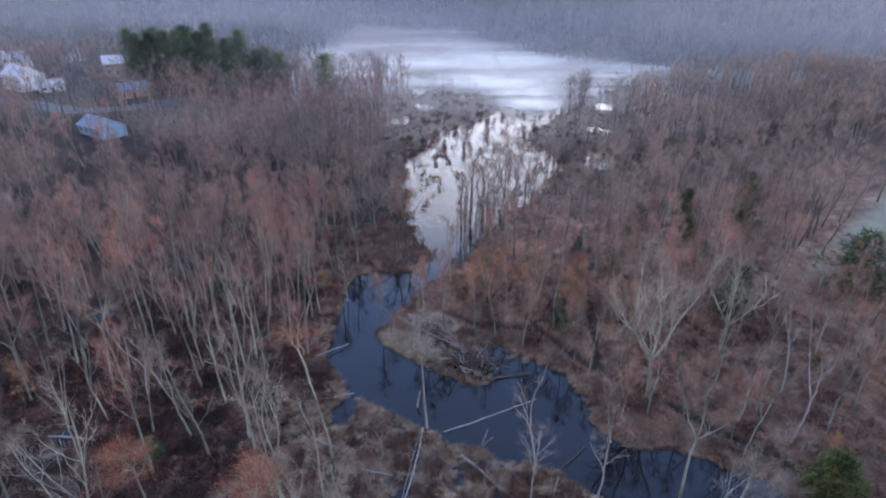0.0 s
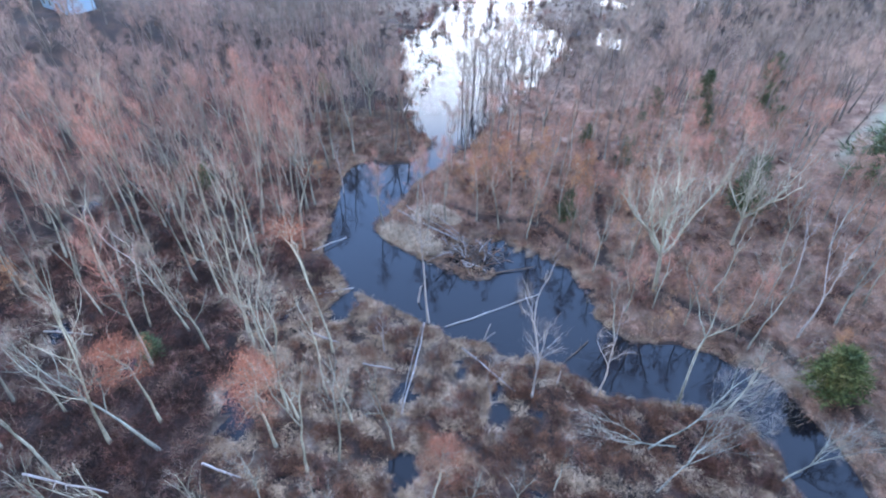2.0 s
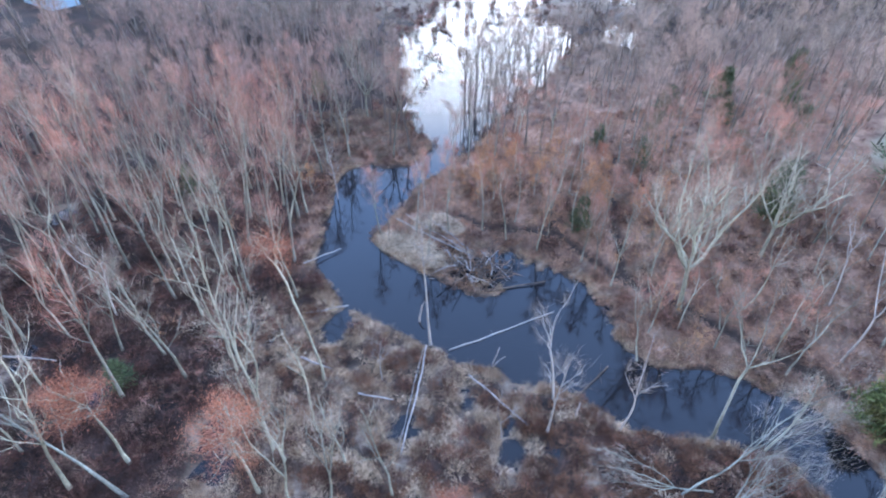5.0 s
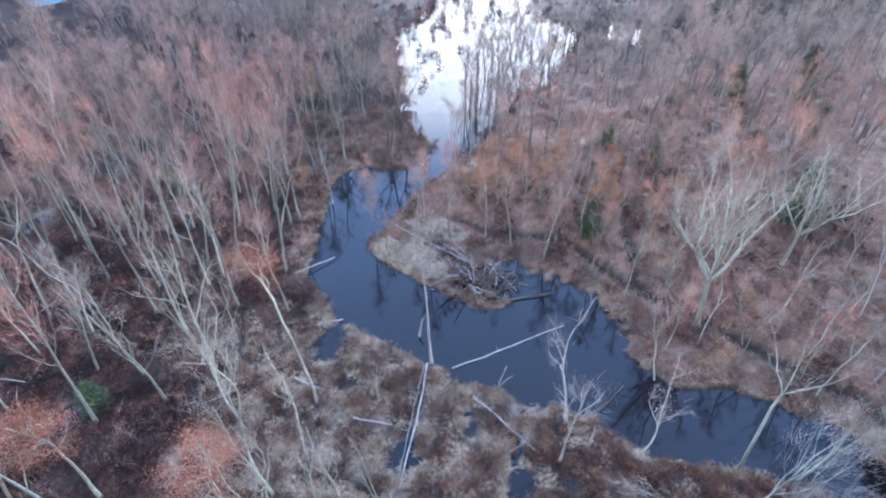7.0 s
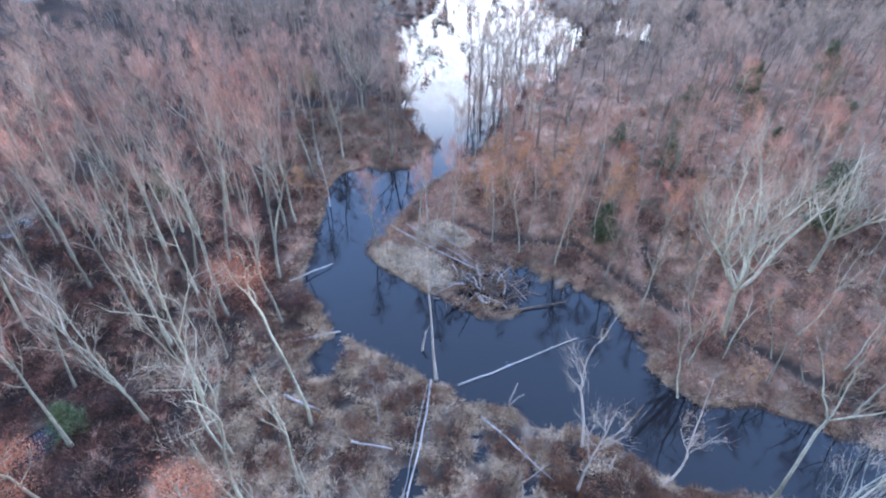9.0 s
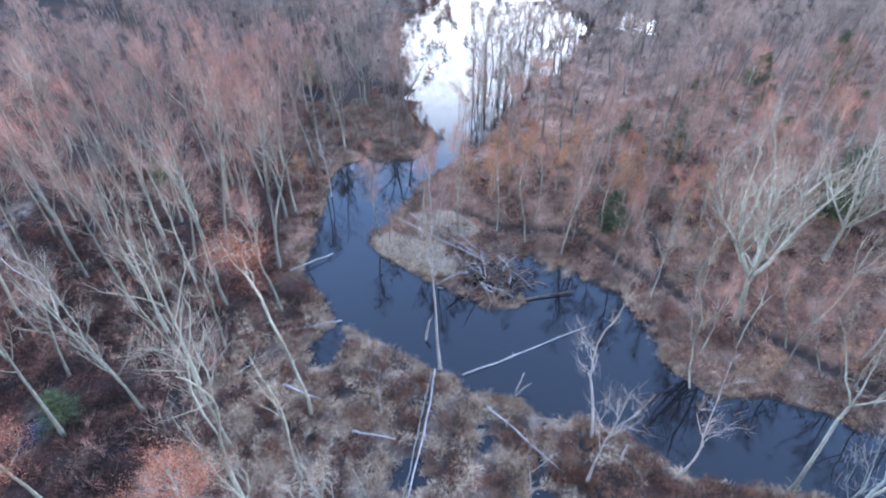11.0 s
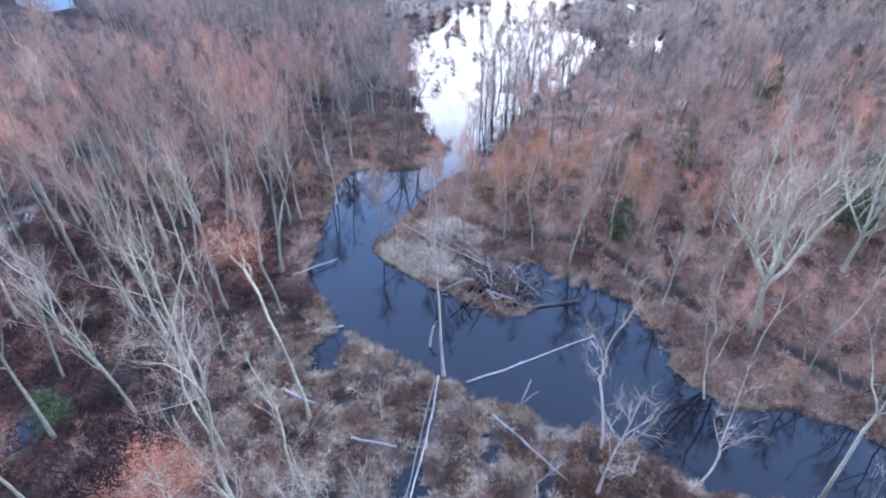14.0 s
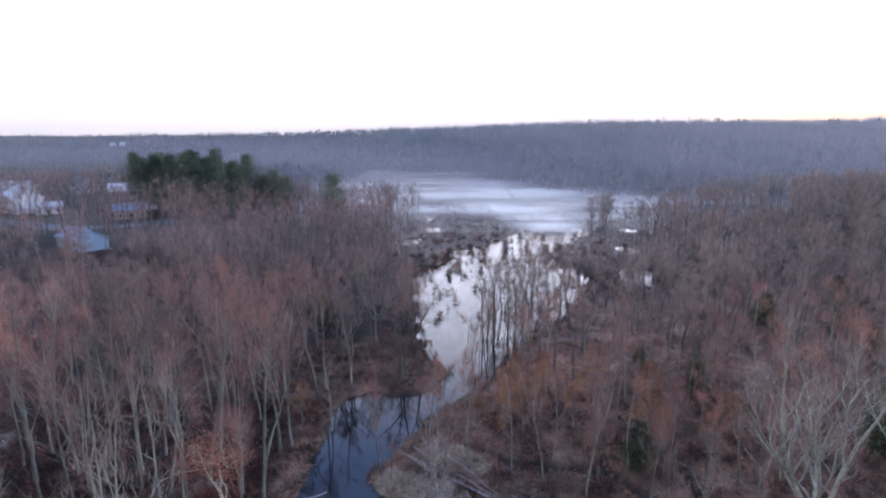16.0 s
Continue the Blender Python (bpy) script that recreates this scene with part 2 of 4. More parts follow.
def water_material():
    m = bpy.data.materials.new("still_water")
    m.use_nodes = True
    nt = m.node_tree
    p = nt.nodes["Principled BSDF"]
    p.inputs["Base Color"].default_value = (0.008, 0.008, 0.01, 1)
    p.inputs["Roughness"].default_value, p.inputs["IOR"].default_value = 0.02, 1.333
    b = nt.nodes.new("ShaderNodeBump")
    b.inputs["Strength"].default_value, b.inputs["Distance"].default_value = 0.15, 0.01
    nt.links.new(noise_of(nt, 1.3, 3, 0.5), b.inputs["Height"])
    nt.links.new(b.outputs[0], p.inputs["Normal"])
    return m


WATER = water_material()

# ---- geometry helpers ----


class Geo:
    """Triangles gathered for one mesh."""

    def __init__(self):
        self.v, self.f, self.n = [], [], 0

    def add(self, v, f):
        self.v.append(np.asarray(v, float))
        self.f.append(np.asarray(f, int) + self.n)
        self.n += len(v)

    def arrays(self):
        return (np.concatenate(self.v), np.concatenate(self.f)) if self.v else (np.zeros((0, 3)), np.zeros((0, 3), int))


def mesh_of(name, v, f, mat, smooth=False):
    me = bpy.data.meshes.new(name)
    k = f.shape[1]
    me.vertices.add(len(v))
    me.vertices.foreach_set("co", np.ascontiguousarray(v, np.float32).ravel())
    me.loops.add(f.size)
    me.loops.foreach_set("vertex_index", np.ascontiguousarray(f, np.int32).ravel())
    me.polygons.add(len(f))
    me.polygons.foreach_set("loop_start", np.arange(0, f.size, k, dtype=np.int32))
    me.polygons.foreach_set("loop_total", np.full(len(f), k, np.int32))
    me.polygons.foreach_set("use_smooth", np.full(len(f), smooth))
    me.update(calc_edges=True)
    me.materials.append(mat)
    return me


def part(name, geo, mat, parent=None, label="", smooth=False):
    v, f = geo.arrays()
    ob = new(name, mesh_of(name, v, f, mat, smooth))
    ob.parent = parent
    return tagged(ob, label)


def tube(geo, pts, radii, sides=5):
    pts = np.asarray(pts, float)
    n = len(pts)
    d = np.gradient(pts, axis=0)
    d /= np.linalg.norm(d, axis=1)[:, None] + 1e-9
    ref = np.array([0.31, 0.17, 0.94]) if abs(d[0][2]) < 0.7 else np.array([0.93, 0.3, 0.1])
    u = np.cross(d, ref)
    u /= np.linalg.norm(u, axis=1)[:, None] + 1e-9
    w = np.cross(d, u)
    a = np.linspace(0, 2 * np.pi, sides, endpoint=False)
    ring = u[:, None] * np.cos(a)[None, :, None] + w[:, None] * np.sin(a)[None, :, None]
    v = (pts[:, None] + ring * np.asarray(radii)[:, None, None]).reshape(-1, 3)
    i, j = np.meshgrid(np.arange(n - 1), np.arange(sides), indexing="ij")
    p0, p1 = i * sides + j, i * sides + (j + 1) % sides
    q0, q1 = p0 + sides, p1 + sides
    f = np.concatenate([np.stack([p0, p1, q1], -1).reshape(-1, 3), np.stack([p0, q1, q0], -1).reshape(-1, 3)])
    geo.add(v, f)


def spikes(geo, base, tip, width, rng):
    """Slender pointed blades or twigs, one triangle each."""
    base, tip = np.atleast_2d(base), np.atleast_2d(tip)
    d = tip - base
    side = np.cross(d, rng.normal(size=d.shape))
    side /= np.linalg.norm(side, axis=1)[:, None] + 1e-9
    side *= np.broadcast_to(np.asarray(width, float), (len(d),))[:, None] / 2
    v = np.stack([base - side, base + side, tip], 1).reshape(-1, 3)
    geo.add(v, np.arange(len(v)).reshape(-1, 3))


def leaves(geo, at, size, rng):
    """Small four-cornered leaves at random turns."""
    n = len(at)
    a, b = rng.normal(size=(n, 3)), rng.normal(size=(n, 3))
    a /= np.linalg.norm(a, axis=1)[:, None]
    b -= a * (a * b).sum(1)[:, None]
    b /= np.linalg.norm(b, axis=1)[:, None]
    s = size * rng.uniform(0.6, 1.3, (n, 1))
    v = np.stack([at - a * s, at + b * s * 0.5, at + a * s, at - b * s * 0.5], 1).reshape(-1, 3)
    k = np.arange(n)[:, None] * 4
    geo.add(v, np.concatenate([k + [0, 1, 2], k + [0, 2, 3]]))


# ---- the land ----
CHANNEL = np.array([(47, 22, 4), (47, 33, 4), (46.5, 43, 4), (43, 51, 4.6), (34, 54.5, 5.6), (25, 55.5, 5.2), (20, 60.5, 6), (17.5, 66, 6.8), (12, 66.5, 9), (4, 67.5, 6.5),
                    (-4, 72.5, 6.5), (-11.5, 77, 6.5), (-16.5, 84, 6), (-17.5, 91, 5.2), (-15, 101, 7), (-14, 107.5, 8), (-4.2, 113.5, 3.4), (-0.5, 119, 3.6), (2, 124, 5),
                    (2, 134, 9.5), (3, 148, 14.5), (10, 172, 23), (15, 195, 29), (14, 222, 20), (24, 240, 15), (37, 260, 14), (47, 281, 16), (36, 306, 10),
                    (32, 330, 7), (38, 352, 6), (27, 392, 5), (15, 430, 5)])
POOLS = [(13.5, 74.6, 5.2), (18.6, 73.6, 4.0), (21.5, 70.5, 3.0), (9.5, 80.5, 3.6), (4, 80.5, 2.8), (-28.2, 46, 2.0), (-29, 50.5, 1.7), (-47, 57, 1.6), (-5.6, 51.2, 1.7), (-4.8, 40.2, 1.9), (7.8, 47.2, 1.6), (7.4, 51.5, 1.0),
         (2.2, 55, 1.1), (-17, 67.2, 2.0), (-15, 69.2, 1.4), (-20, 256, 5), (-15, 322, 6),
         (12, 311, 5), (84, 284, 7), (60, 198, 7), (-60, 62, 1.5), (-72, 96, 2), (100, 300, 5), (-10, 285, 5), (70, 240, 5)]


def wob(x, y, s, seed=0):
    r = np.random.RandomState(seed + 11)
    out = 0
    for i in range(6):
        a, f, p = r.uniform(0, 6.28), r.uniform(0.6, 1.6) / s, r.uniform(0, 6.28)
        out = out + np.sin((x * np.cos(a) + y * np.sin(a)) * f * 6.28 + p)
    return out / 3.5


def smooth(a, b, x):
    t = np.clip((x - a) / (b - a), 0, 1)
    return t * t * (3 - 2 * t)


def shore(x, y):
    """Distance from the water's edge in plan units, negative over water."""
    sd = np.full(np.shape(x), 1e6)
    for (x0, y0, r0), (x1, y1, r1) in zip(CHANNEL[:-1], CHANNEL[1:]):
        dx, dy = x1 - x0, y1 - y0
        t = np.clip(((x - x0) * dx + (y - y0) * dy) / (dx * dx + dy * dy), 0, 1)
        sd = np.minimum(sd, np.hypot(x - x0 - t * dx, y - y0 - t * dy) - (r0 + t * (r1 - r0)))
    ragged = np.where(y < 100, 0.7 * wob(x, y, 3.2, 81) + 0.5 * wob(x, y, 1.6, 82), 0)
    for px, py, pr in POOLS:
        sd = np.minimum(sd, np.hypot(x - px, (y - py) * 0.7) - pr + ragged)
    # grassy islet and stick-lodge point reach into the stream, the brown spit into the bay
    for px, py, qx, qy, pr in ((-10.3, 89.3, -3.6, 83.8, 3.0), (-3, 86, 0.5, 86.5, 1.8), (-2, 92, 6, 89.5, 4.2), (-19, 121.5, -11.5, 117.8, 4.6), (-26, 124, -18, 121, 6.0)):
        dx, dy = qx - px, qy - py
        t = np.clip(((x - px) * dx + (y - py) * dy) / (dx * dx + dy * dy), 0, 1)
        sd = np.maximum(sd, pr - np.hypot(x - px - t * dx, y - py - t * dy))
    sd = sd + 0.5 * wob(x, y, 7, 1) + 0.25 * wob(x, y, 2.6, 2) + smooth(124, 140, y) * (1.5 * wob(x, y, 13, 7) + 0.9 * wob(x, y, 4.5, 8))
    islets = np.where(y > 150, smooth(0.45, 0.75, 0.7 * wob(x, y, 9, 5) + 0.6 * wob(x, y, 3.5, 6)) * 9, 0)
    return np.where(islets > 0, np.maximum(sd, np.minimum(sd + islets * 4, 0.8)), sd)


XC = ([22, 43, 51, 54.5, 56.5, 63, 67, 72.5, 77, 84, 91, 108, 116, 123, 148, 172, 195, 240, 284], [47, 46.5, 43, 34, 25, 19, 8, -4, -11.5, -16.5, -17.5, -14, -2.5, 2, 3, 10, 15, 24, 46])
FOOT = ([-2500, -800, -300, -160, -60, 9, 76, 160, 300, 2500], [1500, 1150, 900, 740, 670, 610, 450, 385, 370, 360])


def right_side(x, y):
    return smooth(-3, 3, x - np.interp(y, *XC))


def near_line(x, y, pts):
    d = np.full(np.shape(x), 1e6)
    for (x0, y0), (x1, y1) in zip(pts[:-1], pts[1:]):
        dx, dy = x1 - x0, y1 - y0
        t = np.clip(((x - x0) * dx + (y - y0) * dy) / (dx * dx + dy * dy), 0, 1)
        d = np.minimum(d, np.hypot(x - x0 - t * dx, y - y0 - t * dy))
    return d


DITCHES = [[(2, 95), (5.9, 92.7), (11.9, 91.2), (19.4, 89.1), (25, 82.5), (31.5, 74.5), (40, 66.5), (51, 57), (56, 45.5), (57, 34)],
           [(36, 114), (33, 107.5), (31.5, 98.4), (29.7, 87.7), (29, 78.5)]]


def ditch(x, y):
    """1 along the dark ditches on the bank, 0 elsewhere."""
    w = 0.4 * wob(x, y, 9, 31)
    return np.maximum(smooth(1.5, 0.7, near_line(x + w, y, DITCHES[0])), smooth(1.2, 0.5, near_line(x + w, y, DITCHES[1])))


def left_shore(x, y):
    """1 on the brown spit and the grassy rim of the swamp side, 0 elsewhere."""
    return (1 - right_side(x, y)) * smooth(78, 84, y) * smooth(142, 126, y) * smooth(-36, -28, x + 3 * wob(x, y, 12, 63)) * np.maximum(smooth(7, 2, shore(x, y)), smooth(-32, -22, x + 3 * wob(x, y, 9, 64)) * smooth(100, 113, y))


def lawn(x, y):
    return smooth(98, 101, x - 1.2 * (y - 121) + 1.5 * wob(x, y, 12, 33)) * smooth(185, 175, y) * smooth(101, 109, y)


def height(X, Y):
    """Ground height in metres at plan place X, Y in metres."""
    x, y = np.asarray(X) / K, np.asarray(Y) / K
    sd = shore(x, y)
    right = right_side(x, y)
    low = 0.45 + 0.3 * wob(x, y, 16, 3) + 0.12 * wob(x, y, 3.0, 4)
    low = low - 0.42 * (1 - right) * smooth(36, 28, abs(x + 4)) * smooth(76, 66, y) * smooth(10, 24, y) * smooth(0.1, 0.9, 0.7 * wob(x, y, 5.5, 71) + 0.5 * wob(x, y, 2.2, 72))
    bank = right * (smooth(1, 12, sd) * 1.6 + smooth(12, 60, sd) * 2.5) * smooth(230, 140, y)
    hill = 13 * smooth(60, 170, x) * smooth(360, 240, y) + 8 * smooth(-70, -135, x) * smooth(600, 420, y)
    beyond = y - np.interp(x, *FOOT) + 25 * wob(x, y, 260, 8)
    far = np.hypot(x, y)
    top = 34 + 0.009 * np.minimum(far, 1500) * smooth(-150, 250, x) - 8 * smooth(-100, -500, x)
    top = top + 3.5 * wob(x, y, 210, 9)
    ridge = top * smooth(0, 300, beyond)
    near = smooth(420, 200, y)
    land = (np.maximum(low, -0.15) + bank) * near + 0.45 * (1 - near) + hill + ridge
    z = np.where(sd > 0, 0.05 + (land - 0.05) * smooth(0, 3.0, sd), -0.9 * smooth(0, 2.5, -sd))
    z = z - 0.6 * ditch(x, y) * smooth(0, 2, sd)
    return z * K


def axis(stops):
    out = [stops[0][0]]
    for (a, _), (b, step) in zip(stops[:-1], stops[1:]):
        n = max(1, round((b - a) / step))
        out += list(a + (b - a) * (np.arange(n) + 1) / n)
    return np.array(out)


def grid(xs, ys):
    X, Y = np.meshgrid(xs, ys)
    n, m = X.shape
    i, j = np.meshgrid(np.arange(n - 1), np.arange(m - 1), indexing="ij")
    a = i * m + j
    return X, Y, np.stack([a, a + 1, a + m + 1, a + m], -1).reshape(-1, 4)


gx, gy, gf = grid(axis([(-2600, 0), (-600, 100), (-160, 20), (-62, 3), (66, 0.72), (180, 4), (600, 20), (2600, 100)]),
                  axis([(-2000, 0), (-160, 150), (-30, 10), (20, 1.2), (112, 0.72), (300, 2.0), (800, 12), (3000, 100)]))
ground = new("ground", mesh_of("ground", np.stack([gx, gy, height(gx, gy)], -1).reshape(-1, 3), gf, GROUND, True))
px, py = gx / K, gy / K
sdg = shore(px, py)
cover = np.zeros((gx.size, 4), np.float32)
cover[:, 0] = (right_side(px, py) * smooth(150, 45, sdg) * smooth(200, 125, py) * smooth(0.1, 0.8, sdg) * (0.66 + 0.3 * wob(px, py, 13, 41) + 0.2 * wob(px, py, 4, 42))).clip(0, 1).ravel()
cover[:, 0] = np.maximum(cover[:, 0], 0.75 * left_shore(px, py).ravel())
cover[:, 1] = np.maximum(lawn(px, py), smooth(40, 25, np.hypot(px + 176, (py - 264) * 0.8)) * 0.12).ravel()
cover[:, 2] = np.maximum(np.maximum(ditch(px, py), smooth(0.5, -0.3, sdg)), smooth(0.2, 0.05, height(gx, gy)) * smooth(130, 120, py)).ravel()
straw = smooth(1.15, 0.85, np.hypot(((px + 7) * 0.79 - (py - 86.4) * 0.613) / 7.2, ((px + 7) * 0.613 + (py - 86.4) * 0.79) / 3.4)) + 0.6 * smooth(30, 22, abs(px + 3)) * smooth(78, 72, py) * smooth(10, 24, py) * (1 - right_side(px, py)) * smooth(-0.1, 0.6, wob(px, py, 7, 21)) * smooth(14, 4, px)
straw = straw + 0.8 * smooth(2.2, 0.6, sdg) * smooth(0.0, 0.4, sdg) * smooth(-0.3, 0.4, wob(px, py, 9, 61)) * smooth(140, 130, py)
straw = straw + 0.7 * smooth(205, 235, py) * smooth(150, 110, abs(px)) * smooth(30, 0, py - np.interp(px, *FOOT))
cover[:, 3] = straw.clip(0, 1).ravel()
ground.data.attributes.new("cover", "FLOAT_COLOR", "POINT").data.foreach_set("color", cover.ravel())
tagged(ground, "swampy ground of dark brown leaf litter rising to wooded hills", "ground", kind="structure")
wx, wy, wf = grid(np.linspace(-200, 200, 3), np.linspace(10, 620, 4))
water = new("water", mesh_of("water", np.stack([wx, wy, wx * 0], -1).reshape(-1, 3), wf, WATER))
tagged(water, "still dark swamp water mirroring the pale sky", "water", kind="structure")

# ---- trees ----


def bend(p0, d, length, n, rng, wander=0.12, up=0.15):
    pts, p, d = [np.array(p0, float)], np.array(p0, float), np.array(d, float) / np.linalg.norm(d)
    for _ in range(n):
        d = d + rng.normal(size=3) * wander + np.array([0, 0, up])
        d /= np.linalg.norm(d)
        p = p + d * length / n
        pts.append(p)
    return np.array(pts)


def grow(seed, h, limbs=9, low=0.38, spread=0.3, twigs=11, radius=0.0, twig_w=0.035, detail=1, boughs=4, lean=0.05, up=0.16, leaders=1, leaf=0.0, wander=0.09, flare=1.0, rise=(0.6, 1.15), limb=0.62):
    """A bare tree: its trunk with leaders and limbs, and its crown of twigs (or of leaves of that size), as two Geos."""
    rng = np.random.RandomState(seed)
    wood, crown = Geo(), Geo()
    r0 = radius or h * 0.0115
    trunk = bend((0, 0, -0.3), (rng.normal() * lean, rng.normal() * lean, 1), h * (0.9 if leaders == 1 else low + 0.04), 7 if detail else 3, rng, wander, 0.1)
    fr = np.linspace(0, 1, len(trunk))
    end = 0.26 if leaders == 1 else 0.72
    tube(wood, trunk, r0 * (0.6 * np.exp(-fr * 9) + 1.0 - (1 - end) * fr), 6 if detail else 3)
    stems = [(trunk, low, r0, end)]
    if leaders > 1:
        stems, a0 = [], rng.uniform(0, 6.28)
        for i in range(leaders):
            a, o = a0 + i * 6.28 / leaders + rng.uniform(-0.4, 0.4), rng.uniform(0.22, 0.5) * flare
            stem = bend(trunk[-1], (math.cos(a) * o, math.sin(a) * o, 1), h * (0.9 - low) * rng.uniform(0.85, 1.08), 6 if detail else 3, rng, 0.13, 0.12)
            rs = r0 * 0.72 * rng.uniform(0.65, 0.9)
            tube(wood, stem, np.linspace(rs, rs * 0.24, len(stem)), 5 if detail else 3)
            stems.append((stem, 0.12, rs, 0.16))
    tips, tipd = [], []
    each = max(1, limbs // len(stems))
    for stem, start, rs, endr in stems:
        for i in range(each):
            u = start + (0.97 - start) * (i + rng.rand() * 0.8) / each
            k = u * (len(stem) - 1)
            j = min(int(k), len(stem) - 2)
            p0 = stem[j] + (stem[j + 1] - stem[j]) * (k - j)
            a = i * 2.4 + rng.uniform(-0.6, 0.6)
            el = rng.uniform(*rise)
            L = h * spread * rng.uniform(0.65, 1.2) * (1.15 - 0.65 * (u - start) / (1 - start)) * (1 if leaders == 1 else 0.8)
            arm = bend(p0, (math.cos(a) * math.cos(el), math.sin(a) * math.cos(el), math.sin(el)), L, 4 if detail else 2, rng, 0.18, up)
            r = rs * (1 - (1 - endr) * u) * limb
            tube(wood, arm, np.linspace(r, 0.32 * r, len(arm)), 4 if detail else 3)
            for b in range(boughs):
                v = 0.25 + 0.75 * (b + rng.rand()) / boughs
                k2 = v * (len(arm) - 1)
                j2 = min(int(k2), len(arm) - 2)
                q0 = arm[j2] + (arm[j2 + 1] - arm[j2]) * (k2 - j2)
                dirn = arm[j2 + 1] - arm[j2]
                dirn = dirn / np.linalg.norm(dirn) + rng.normal(size=3) * 0.42 + np.array([0, 0, 0.15])
                bough = bend(q0, dirn, L * rng.uniform(0.35, 0.75), 2, rng, 0.2, up)
                if detail:
                    tube(wood, bough, [0.45 * r + 0.008, 0.32 * r + 0.007, 0.008], 3)
                for c, e in ((bough[1], bough[1] - bough[0]), (bough[2], bough[2] - bough[1])):
                    tips.append(c)
                    tipd.append(e / (np.linalg.norm(e) + 1e-9))
    if twigs and tips:
        n = max(1, twigs // 2)
        base = np.repeat(np.array(tips), n, 0)
        if leaf:
            leaves(crown, base + rng.normal(size=base.shape) * (0.34, 0.34, 0.14) * h / 12, leaf, rng)
        else:
            d = np.repeat(np.array(tipd), n, 0) * 0.9 + rng.normal(size=base.shape) * 0.5 + np.array([0, 0, 0.25])
            d /= np.linalg.norm(d, axis=1)[:, None]
            base = base - d * rng.uniform(0, 0.3, (len(base), 1)) + rng.normal(size=base.shape) * 0.16 * h / 12
            spikes(crown, base, base + d * rng.uniform(0.45, 1.25, (len(base), 1)) * h / 12, twig_w * rng.uniform(0.6, 1.3, len(base)), rng)
    return wood, crown


def pine(seed, h, r, tiers=12, bare=0.25, per=7, tuft=26):
    """An evergreen: trunk with boughs, and needles in tufts along them."""
    q = np.random.RandomState(seed)
    wood, green = Geo(), Geo()
    tr = bend((0, 0, -0.2), (0, 0, 1), h, 5, q, 0.02, 0.1)
    tube(wood, tr, np.linspace(h * 0.016, 0.02, 6), 6)
    for i in range(tiers):
        u = bare + (0.97 - bare) * i / (tiers - 1)
        for k in range(per):
            a, L = k * 6.28 / per + i * 1.3 + q.uniform(-0.3, 0.3), r * (1.0 - 0.8 * ((u - bare) / (1 - bare)) ** 1.4) * q.uniform(0.6, 1.15)
            p = bend((tr[-1][0] * u, tr[-1][1] * u, h * u), (math.cos(a), math.sin(a), q.uniform(-0.1, 0.35)), L, 3, q, 0.1, 0.05)
            tube(wood, p, [0.05, 0.035, 0.025, 0.01], 3)
            at = p[1:][q.randint(0, 3, tuft)] + q.normal(size=(tuft, 3)) * (0.3 * r / 3, 0.3 * r / 3, 0.1 + 0.02 * h)
            d = q.normal(size=(tuft, 3)) + (math.cos(a) * 0.6, math.sin(a) * 0.6, 0.5)
            spikes(green, at, at + d / np.linalg.norm(d, axis=1)[:, None] * q.uniform(0.3, 0.8, (tuft, 1)) * (1 + h / 30), 0.1 + h * 0.003, q)
    return wood, green


def tree(name, wood, crown, bark, leaf, label, category="tree", group=""):
    e = new(name)
    e.empty_display_size = 0.3
    part("trunk", wood, bark, e, smooth=True)
    if crown.n:
        part("crown", crown, leaf, e)
    return tagged(e, label, category, group)


MODELS, TALL, count = {}, {}, {}
SWAMP = "bare trees of the swamp wood"
WATERSIDE = "pale trees at the water"
BEECHES = "young beeches with withered leaves"


def kind_of(kind, number, name, h, bark, foliage, label, group, **shape):
    """Builds that many models of one kind of tree, each from its own seed; a list in shape is gone through in turn."""
    TALL[kind], count[kind] = h, number
    for i in range(number):
        own = {k: v[i % len(v)] if isinstance(v, list) else v for k, v in shape.items()}
        MODELS[kind, i] = tree(name, *grow(10 * len(MODELS) + 7 + i, h, **own), bark, foliage, label, group=group)


kind_of("maple", 9, "bare_tree", 20, SWAMPBARK, TWIG, "tall bare swamp tree with lichen-grey trunk and reddish twigs", SWAMP, limbs=[10, 11, 12], low=[0.44, 0.52, 0.48, 0.4], spread=0.18, twigs=20, boughs=4,
        twig_w=0.019, leaders=[1, 1, 2, 1, 2], wander=0.05, flare=0.7, radius=0.15, rise=(0.45, 1.1), up=0.2, limb=0.52)
kind_of("grey", 7, "bare_tree", 18, BARK, TWIG_GREY, "bare tree with pale lichened bark and sparse grey twigs", SWAMP, limbs=[10, 8, 9], low=[0.32, 0.4, 0.28], spread=0.24, twigs=20, boughs=3,
        twig_w=0.016, leaders=[2, 1, 3, 1], wander=0.06, flare=0.8, radius=0.14, rise=(0.6, 1.15), up=0.16, limb=0.55)
kind_of("pale", 6, "bare_tree", 15, BARK, TWIG_GREY, "slender lichen-pale tree with few crooked limbs", SWAMP, limbs=[9, 8, 10], low=[0.42, 0.5, 0.36], spread=0.21, twigs=14, boughs=3,
        twig_w=0.016, leaders=[2, 3, 1], wander=0.08, radius=0.11, flare=0.9, limb=0.58)
kind_of("slim", 7, "bare_tree", 14, BARK, TWIG, "slim bare tree with reddish twigs on the rusty bank", "slim trees on the bank", limbs=[11, 9], low=[0.34, 0.42, 0.5], spread=0.18, twigs=24, boughs=4,
        twig_w=0.018, leaders=[1, 2, 1, 3], wander=0.05, radius=0.1, flare=0.7, rise=(0.6, 1.15), limb=0.5)
